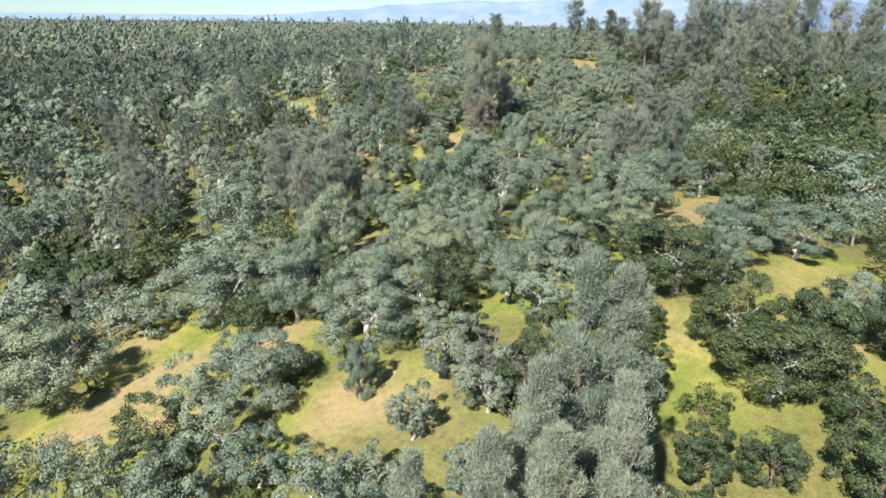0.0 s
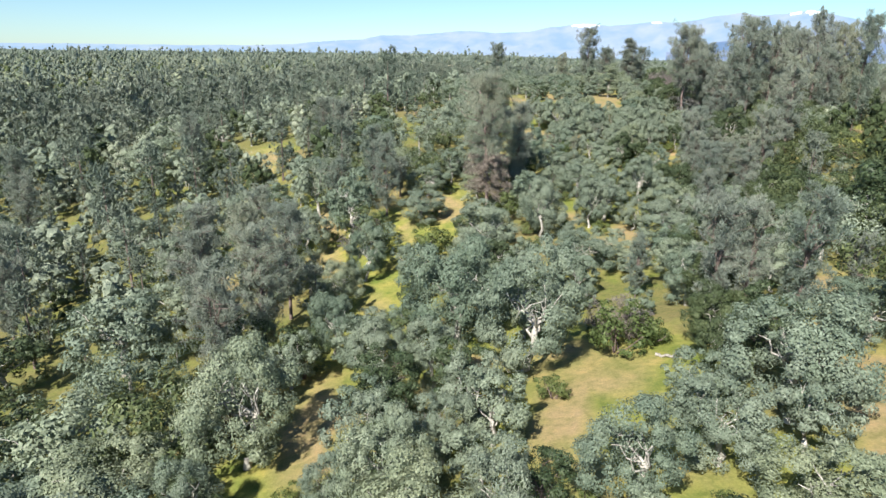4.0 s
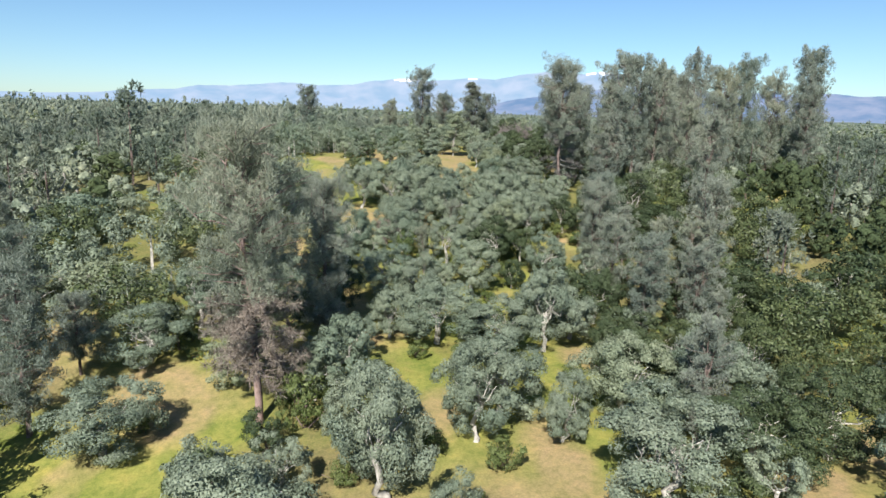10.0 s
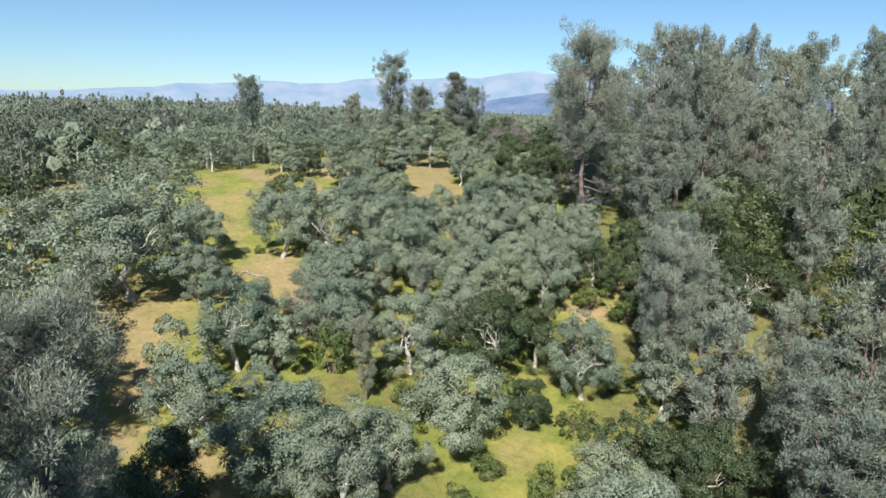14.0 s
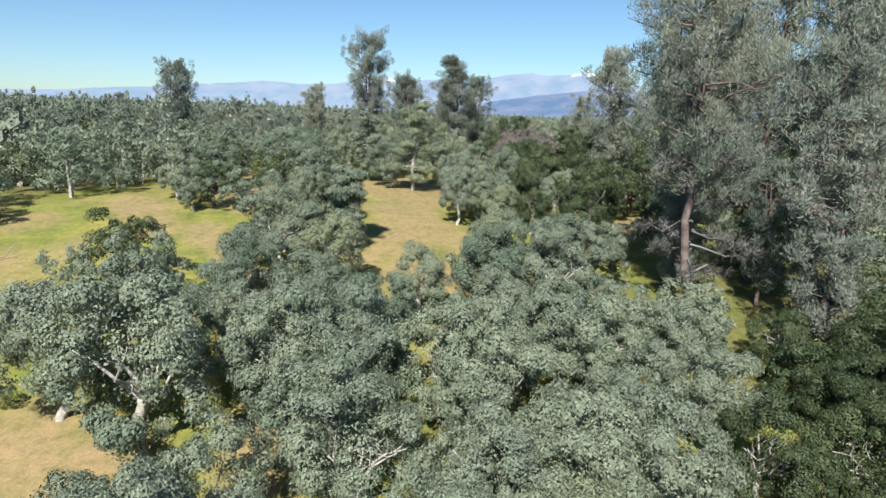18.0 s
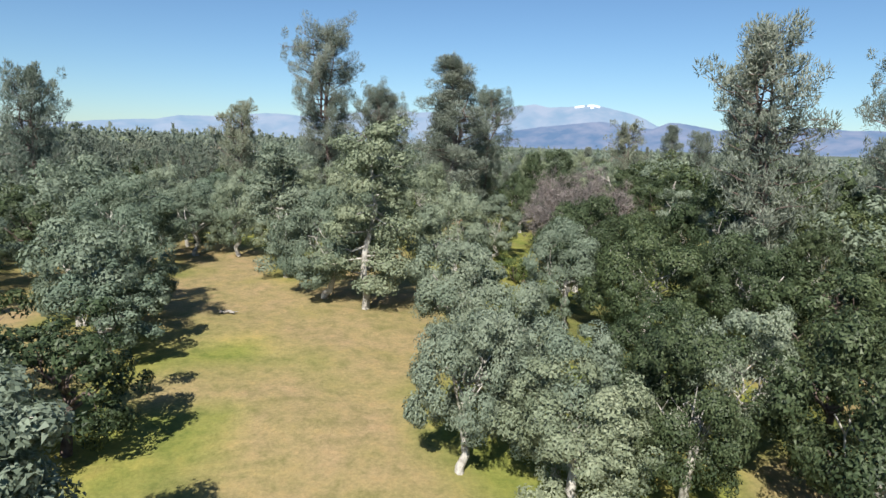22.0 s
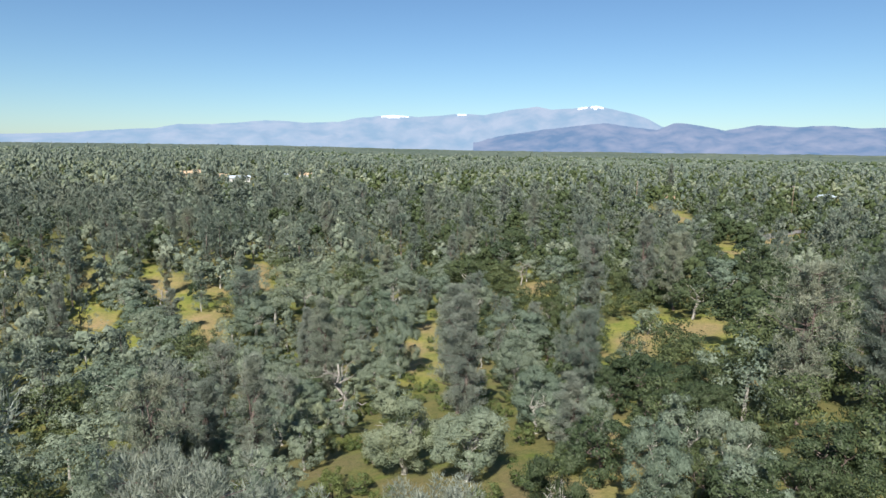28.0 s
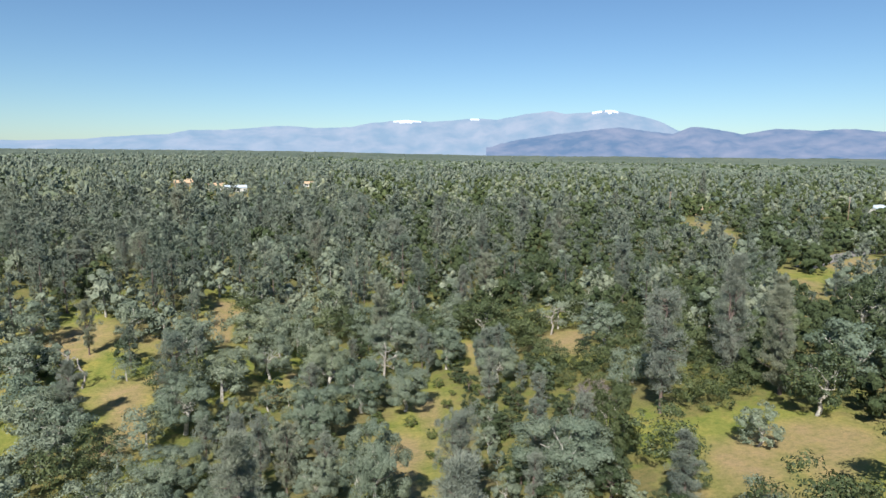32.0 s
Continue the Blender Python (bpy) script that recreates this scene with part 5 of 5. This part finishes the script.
ridge("backdrop_foothills", "wooded foothills before the mountains, turned dark blue by painted haze", 4250, [(18.4, 0.52), (21.8, 1.13), (25.2, 1.62), (29.5, 2.1), (31.8, 1.81), (34.0, 1.57), (35.3, 2.12), (37.0, 1.93), (39.2, 1.51), (41.6, 1.89), (44.3, 1.74), (46.8, 1.84), (48.8, 1.65), (64, 1.4)], 0.05, 12, ((0.01, 0.02, 0.03), (0.10, 0.085, 0.085), (0.10, 0.17, 0.30)))


# ---- dead wood, bare trees and brush ----
def limbs_mesh(rng, rows, sides=6):
    """Bent, tapering limbs: rows of (from, to, thick, thin)."""
    return join([tube(bent(rng, a, b, 7, 0.06), np.linspace(t0, t1, 7), sides) for a, b, t0, t1 in rows])


def fallen_log(x0, y0, x1, y1, thick, label, k, forks=3):
    rng = np.random.default_rng(500 + k)
    cx, cy = (x0 + x1) / 2, (y0 + y1) / 2
    m = stand(cx, cy)
    a = np.array([x0 - cx, y0 - cy, float(ground_z(x0, y0)) - m.translation.z + thick * 0.7])
    b = np.array([x1 - cx, y1 - cy, float(ground_z(x1, y1)) - m.translation.z + thick * 0.7])
    ob = thing("fallen_branch", m, label, "dead wood", "fallen branches")
    part("stem", tri_mesh("stem", *limbs_mesh(rng, [(a, b, thick, thick * 0.45)]), DEAD_WOOD, True), ob)
    long = np.linalg.norm(b - a)
    for q in range(forks):
        s = a + (b - a) * rng.uniform(0.35, 0.95)
        e = s + unit(b - a + rng.normal(0, 0.8, 3) * long)[:3] * long * rng.uniform(0.25, 0.5)
        e[2] = max(e[2], s[2]) + rng.uniform(0.0, 0.35) * long * 0.4
        part("twig", tri_mesh("twig", *limbs_mesh(rng, [(s, e, thick * 0.5, thick * 0.12)], 5), DEAD_WOOD, True), ob)


for k, (x0, y0, x1, y1, thick) in enumerate([(19.0, 84.6, 20.6, 83.0, 0.16), (5.4, 86.3, 8.2, 85.8, 0.14), (28.4, 119.0, 30.9, 117.0, 0.10), (28.3, 111.9, 30.7, 114.2, 0.16), (30.3, 114.2, 29.5, 110.3, 0.14), (-4.2, 32.0, -2.6, 34.0, 0.09), (-5.4, 32.1, -4.4, 32.0, 0.07), (19.4, 187.4, 21.3, 186.2, 0.08), (12.8, 205.2, 14.3, 211.6, 0.13), (41.9, 229.8, 42.6, 229.6, 0.09), (51.4, 251.1, 53.7, 250.7, 0.11)]):
    fallen_log(x0, y0, x1, y1, thick, "bleached fallen branch lying on the grass", k)


def dead_tree(x, y, h, spread, limbs, label, k, name="dead_tree", lean=0.0):
    """A bare bleached trunk with a few broken limbs."""
    rng = np.random.default_rng(540 + k)
    ob = thing(name, stand(x, y, float(rng.uniform(0, 360))), label, "dead tree", "dead trees")
    top = np.array([lean * h, rng.normal(0, 0.05) * h, h])
    part("trunk", tri_mesh("trunk", *limbs_mesh(rng, [((0, 0, -0.4), top, 0.035 * h + 0.05, 0.012 * h)], 8), DEAD_WOOD, True), ob)
    for q in range(limbs):
        u = rng.uniform(0.35, 0.9)
        w = rng.uniform(0, 6.28)
        s = np.array([0, 0, -0.4]) * (1 - u) + top * u
        e = s + np.array([math.cos(w) * spread, math.sin(w) * spread, rng.uniform(0.2, 0.8) * spread]) * rng.uniform(0.5, 1.0)
        rows = [(s, e, 0.016 * h, 0.004 * h)]
        for _ in range(2):
            f = s + (e - s) * rng.uniform(0.4, 0.8)
            rows.append((f, f + rng.normal(0, 0.35, 3) * spread, 0.007 * h, 0.002 * h))
        part("limb", tri_mesh("limb", *limbs_mesh(rng, rows, 5), DEAD_WOOD, True), ob)


for k, (x, y, h, spread, limbs, lean) in enumerate([(53.7, 248.6, 1.9, 0.5, 1, 0.05), (87.0, 256.4, 5.0, 0.9, 4, 0.02), (80.5, 255.0, 5.2, 1.6, 5, -0.45), (-47.1, 182.0, 7.5, 4.0, 6, 0.3), (-23.3, 194.0, 8.5, 4.0, 6, -0.35), (-20.5, 195.5, 7.0, 2.5, 4, 0.1), (129.5, 417.3, 6.0, 3.0, 6, 0.1), (91.2, 408.4, 7.0, 3.0, 6, 0.05), (38.0, 405.3, 7.0, 1.8, 5, 0.1), (40.0, 407.0, 5.5, 1.6, 4, -0.1), (68.7, 326.0, 8.0, 3.2, 7, 0.1)]):
    dead_tree(x, y, h, spread, limbs, "bleached broken snag on the meadow" if h < 5.5 else "bare bleached dead tree with crooked limbs", k, "snag" if h < 5.5 else "dead_tree", lean)


def bare_tree(x, y, h, r, k, label, name="bare_tree", limbs=13, twigs=15):
    rng = np.random.default_rng(580 + k)
    wood, fine = twig_shape(rng, h, r, limbs, twigs)
    ob = thing(name, stand(x, y), label, "bare tree" if name == "bare_tree" else "bush", "bare trees and bushes")
    part("limbwork", tri_mesh("limbwork", *wood, BARE_BARK, True), ob)
    part("twig_spray", tri_mesh("twig_spray", *fine, DRY_TWIG), ob)


bare_tree(67.2, 241.6, 8.2, 4.0, 0, "leafless grey-purple oak with drooping twigs on the meadow", limbs=26, twigs=30)
for k, (x, y, h, r) in enumerate([(17.1, 90.6, 4.2, 2.6), (19.0, 89.4, 3.2, 2.0), (117.1, 374.3, 5.0, 3.2), (136.9, 322.5, 6.0, 3.4), (131.0, 326.0, 5.0, 3.0), (-9.5, 130.0, 5.5, 2.2), (-11.8, 127.0, 5.0, 2.0), (4.5, 39.0, 7.0, 2.2), (24.1, 174.9, 4.0, 2.0), (78.0, 258.5, 6.5, 3.0), (84.1, 176.6, 2.6, 2.6), (86.4, 172.6, 2.4, 2.6), (88.0, 176.0, 2.2, 2.4)]):
    bare_tree(x, y, h, r, k + 1, "leafless grey-brown thicket at the edge of the trees", "bare_bush")


def brush_pile():
    rng = np.random.default_rng(610)
    ob = thing("brush_pile", stand(62.4, 255.8), "low heap of rusty red cut branches on grass", "brush pile")
    for q in range(46):
        w, d = rng.uniform(0, 3.14), rng.normal(0, 0.55, 2) * (1.5, 0.7)
        long = rng.uniform(0.5, 1.3)
        a = np.array([d[0] - math.cos(w) * long, d[1] - math.sin(w) * long * 0.7, rng.uniform(0.03, 0.25)])
        b = np.array([d[0] + math.cos(w) * long, d[1] + math.sin(w) * long * 0.7, rng.uniform(0.05, 0.5)])
        part("branch", tri_mesh("branch", *limbs_mesh(rng, [(a, b, 0.05, 0.02)], 4), CUT_BRUSH, True), ob)


brush_pile()


# ---- the houses, the lane and the power line far ahead ----
def quad_box(x0, y0, z0, x1, y1, z1):
    v = np.array([(x, y, z) for z in (z0, z1) for x, y in ((x0, y0), (x1, y0), (x1, y1), (x0, y1))], float)
    return v, np.array([(0, 3, 2), (0, 2, 1), (4, 5, 6), (4, 6, 7), (0, 1, 5), (0, 5, 4), (1, 2, 6), (1, 6, 5), (2, 3, 7), (2, 7, 6), (3, 0, 4), (3, 4, 7)])


WALL_WHITE = plain("white_wall_paint", (0.55, 0.54, 0.52))
WALL_TAN = plain("tan_wall_paint", (0.36, 0.28, 0.20))
ROOF_PALE = plain("pale_blue_metal_roof", (0.50, 0.58, 0.66), 0.4)
ROOF_TAN = plain("weathered_tan_shingle", (0.50, 0.36, 0.24), 0.9)
GLASS = plain("dark_window_glass", (0.03, 0.04, 0.05), 0.08, 0.1)
WOOD_POLE = plain("weathered_pole_wood", (0.24, 0.18, 0.13), 0.9)
WIRE = plain("dark_wire", (0.05, 0.05, 0.05), 0.6, 0.1)
LANE = plain("pale_asphalt", (0.22, 0.21, 0.205), 0.95)
BARE = plain("bare_tan_soil", (0.46, 0.33, 0.22), 0.95, 0.2, 0.3)


def house(x, y, turn, long, deep, wall_h, roof_h, wall, roof, label):
    ob = thing("house", stand(x, y, turn), label, "house", "houses among the trees")
    part("wall", tri_mesh("wall", *quad_box(-long / 2, -deep / 2, -1, long / 2, deep / 2, wall_h), wall), ob)
    e = 0.5
    a, b = long / 2 + e, deep / 2 + e
    v = np.array([(-a, -b, wall_h), (a, -b, wall_h), (a, b, wall_h), (-a, b, wall_h), (-a, 0, wall_h + roof_h), (a, 0, wall_h + roof_h), (-a, -b, wall_h - 0.2), (a, -b, wall_h - 0.2), (a, b, wall_h - 0.2), (-a, b, wall_h - 0.2)])
    f = np.array([(0, 1, 5), (0, 5, 4), (2, 3, 4), (2, 4, 5), (1, 2, 5), (3, 0, 4), (6, 8, 7), (6, 9, 8), (6, 7, 1), (6, 1, 0), (7, 8, 2), (7, 2, 1), (8, 9, 3), (8, 3, 2), (9, 6, 0), (9, 0, 3)])
    part("roof", tri_mesh("roof", v, f, roof), ob)
    n = max(3, int(long / 3.2))
    for q in range(n):
        c = -long / 2 + long * (q + 0.5) / n
        win = part("door" if q == n // 2 else "window", tri_mesh("window", *quad_box(c - 0.6, -deep / 2 - 0.06, 0.1 if q == n // 2 else 0.9, c + 0.6, -deep / 2 + 0.02, 2.1), GLASS), ob)
        part("frame", tri_mesh("frame", *quad_box(c - 0.72, -deep / 2 - 0.03, 0.0 if q == n // 2 else 0.78, c + 0.72, -deep / 2 + 0.02, 2.22), WALL_WHITE), win)


house(44, 785, 8, 15, 9, 3.2, 1.6, WALL_WHITE, ROOF_PALE, "long white house with pale blue metal roof among trees")
house(30, 800, -12, 11, 8, 3.0, 1.8, WALL_WHITE, ROOF_TAN, "white house with tan shingle roof among trees")
house(4, 823, 15, 14, 9, 3.2, 2.0, WALL_TAN, ROOF_TAN, "tan house with weathered shingle roof among trees")
house(10, 842, 0, 12, 8, 3.2, 1.8, WALL_WHITE, ROOF_TAN, "white house with tan roof partly behind trees")
house(78, 830, 4, 12, 8, 3.0, 1.4, WALL_WHITE, ROOF_PALE, "small white house with pale roof among trees")
house(102, 844, -6, 18, 8, 3.0, 1.5, WALL_WHITE, ROOF_TAN, "low white house with tan roof among trees")
house(262, 625, 20, 12, 8, 3.2, 1.6, WALL_TAN, ROOF_TAN, "tan house with shingle roof behind oaks")
house(330, 640, -10, 10, 8, 3.2, 1.6, WALL_TAN, ROOF_TAN, "brown house with shingle roof behind oaks")
house(448, 622, 15, 14, 9, 3.2, 1.6, WALL_WHITE, ROOF_PALE, "white house with pale roof beyond the lane")


def strip(name, label, rows, wide, mat, lift, kind="structure"):
    """A lane or bare patch laid along a line of points, following the ground."""
    p = np.array(rows, float)
    s = np.linspace(0, len(p) - 1, 40)
    c = np.stack([np.interp(s, np.arange(len(p)), p[:, 0]), np.interp(s, np.arange(len(p)), p[:, 1])], -1)
    d = unit(np.gradient(c, axis=0))
    side = np.stack([-d[:, 1], d[:, 0]], -1)
    v = []
    for u in (-1, -0.5, 0, 0.5, 1):
        q = c + side * u * wide / 2
        v.append(np.concatenate([q, (ground_z(q[:, 0], q[:, 1]) + lumps(q[:, 0], q[:, 1]) + lift)[:, None]], 1))
    n = len(s)
    v = np.concatenate(v)
    i = np.concatenate([np.arange(k * n, k * n + n - 1) for k in range(4)])
    f = np.stack([i, i + 1, i + n + 1, i + n], 1)
    tagged(new(name, tri_mesh(name, v, f, mat, True)), label, "road", kind=kind)


strip("road", "pale worn asphalt lane between oaks", [(255, 478), (272, 487), (292, 496), (330, 506)], 7.0, LANE, 0.25)
strip("pavement", "bare tan soil beside the power pole", [(270, 585), (284, 604), (296, 622)], 11.0, BARE, 0.25)


def power_pole(x, y, h, turn):
    ob = thing("power_pole", stand(x, y, turn), "tall weathered wooden power pole with crossarm above trees", "power pole", "power poles")
    part("pole", tri_mesh("pole", *tube([(0, 0, -1), (0, 0, h * 0.5), (0, 0, h)], [0.22, 0.18, 0.14], 8), WOOD_POLE, True), ob)
    arm = part("crossarm", tri_mesh("crossarm", *quad_box(-1.4, -0.09, h - 0.9, 1.4, 0.09, h - 0.68), WOOD_POLE), ob)
    for q in (-1.25, -0.5, 0.5, 1.25):
        part("insulator", tri_mesh("insulator", *tube([(q, 0, h - 0.68), (q, 0, h - 0.55), (q, 0, h - 0.4)], [0.05, 0.09, 0.05], 6), WALL_WHITE, True), arm)
    part("transformer", tri_mesh("transformer", *tube([(0.42, 0, h - 2.9), (0.42, 0, h - 2.4), (0.42, 0, h - 1.7)], [0.26, 0.28, 0.26], 10), LANE, True), ob)


power_pole(286.5, 608.0, 17.5, 20)
power_pole(360.0, 560.0, 17.0, 20)


def wires():
    a = np.array([286.5, 608.0, float(ground_z(286.5, 608.0)) + 17.0])
    b = np.array([360.0, 560.0, float(ground_z(360.0, 560.0)) + 16.5])
    ob = thing("power_line", Matrix.Identity(4), "thin sagging power wires between wooden poles", "cable")
    for q in (-1.2, 0.0, 1.2):
        s = np.linspace(0, 1, 14)[:, None]
        p = a + (b - a) * s + (q * 0.5, q * 0.8, 0) - np.array([0, 0, 2.2]) * (4 * s * (1 - s))
        part("wire", tri_mesh("wire", *tube(p, np.full(14, 0.035), 4), WIRE, True), ob)


wires()
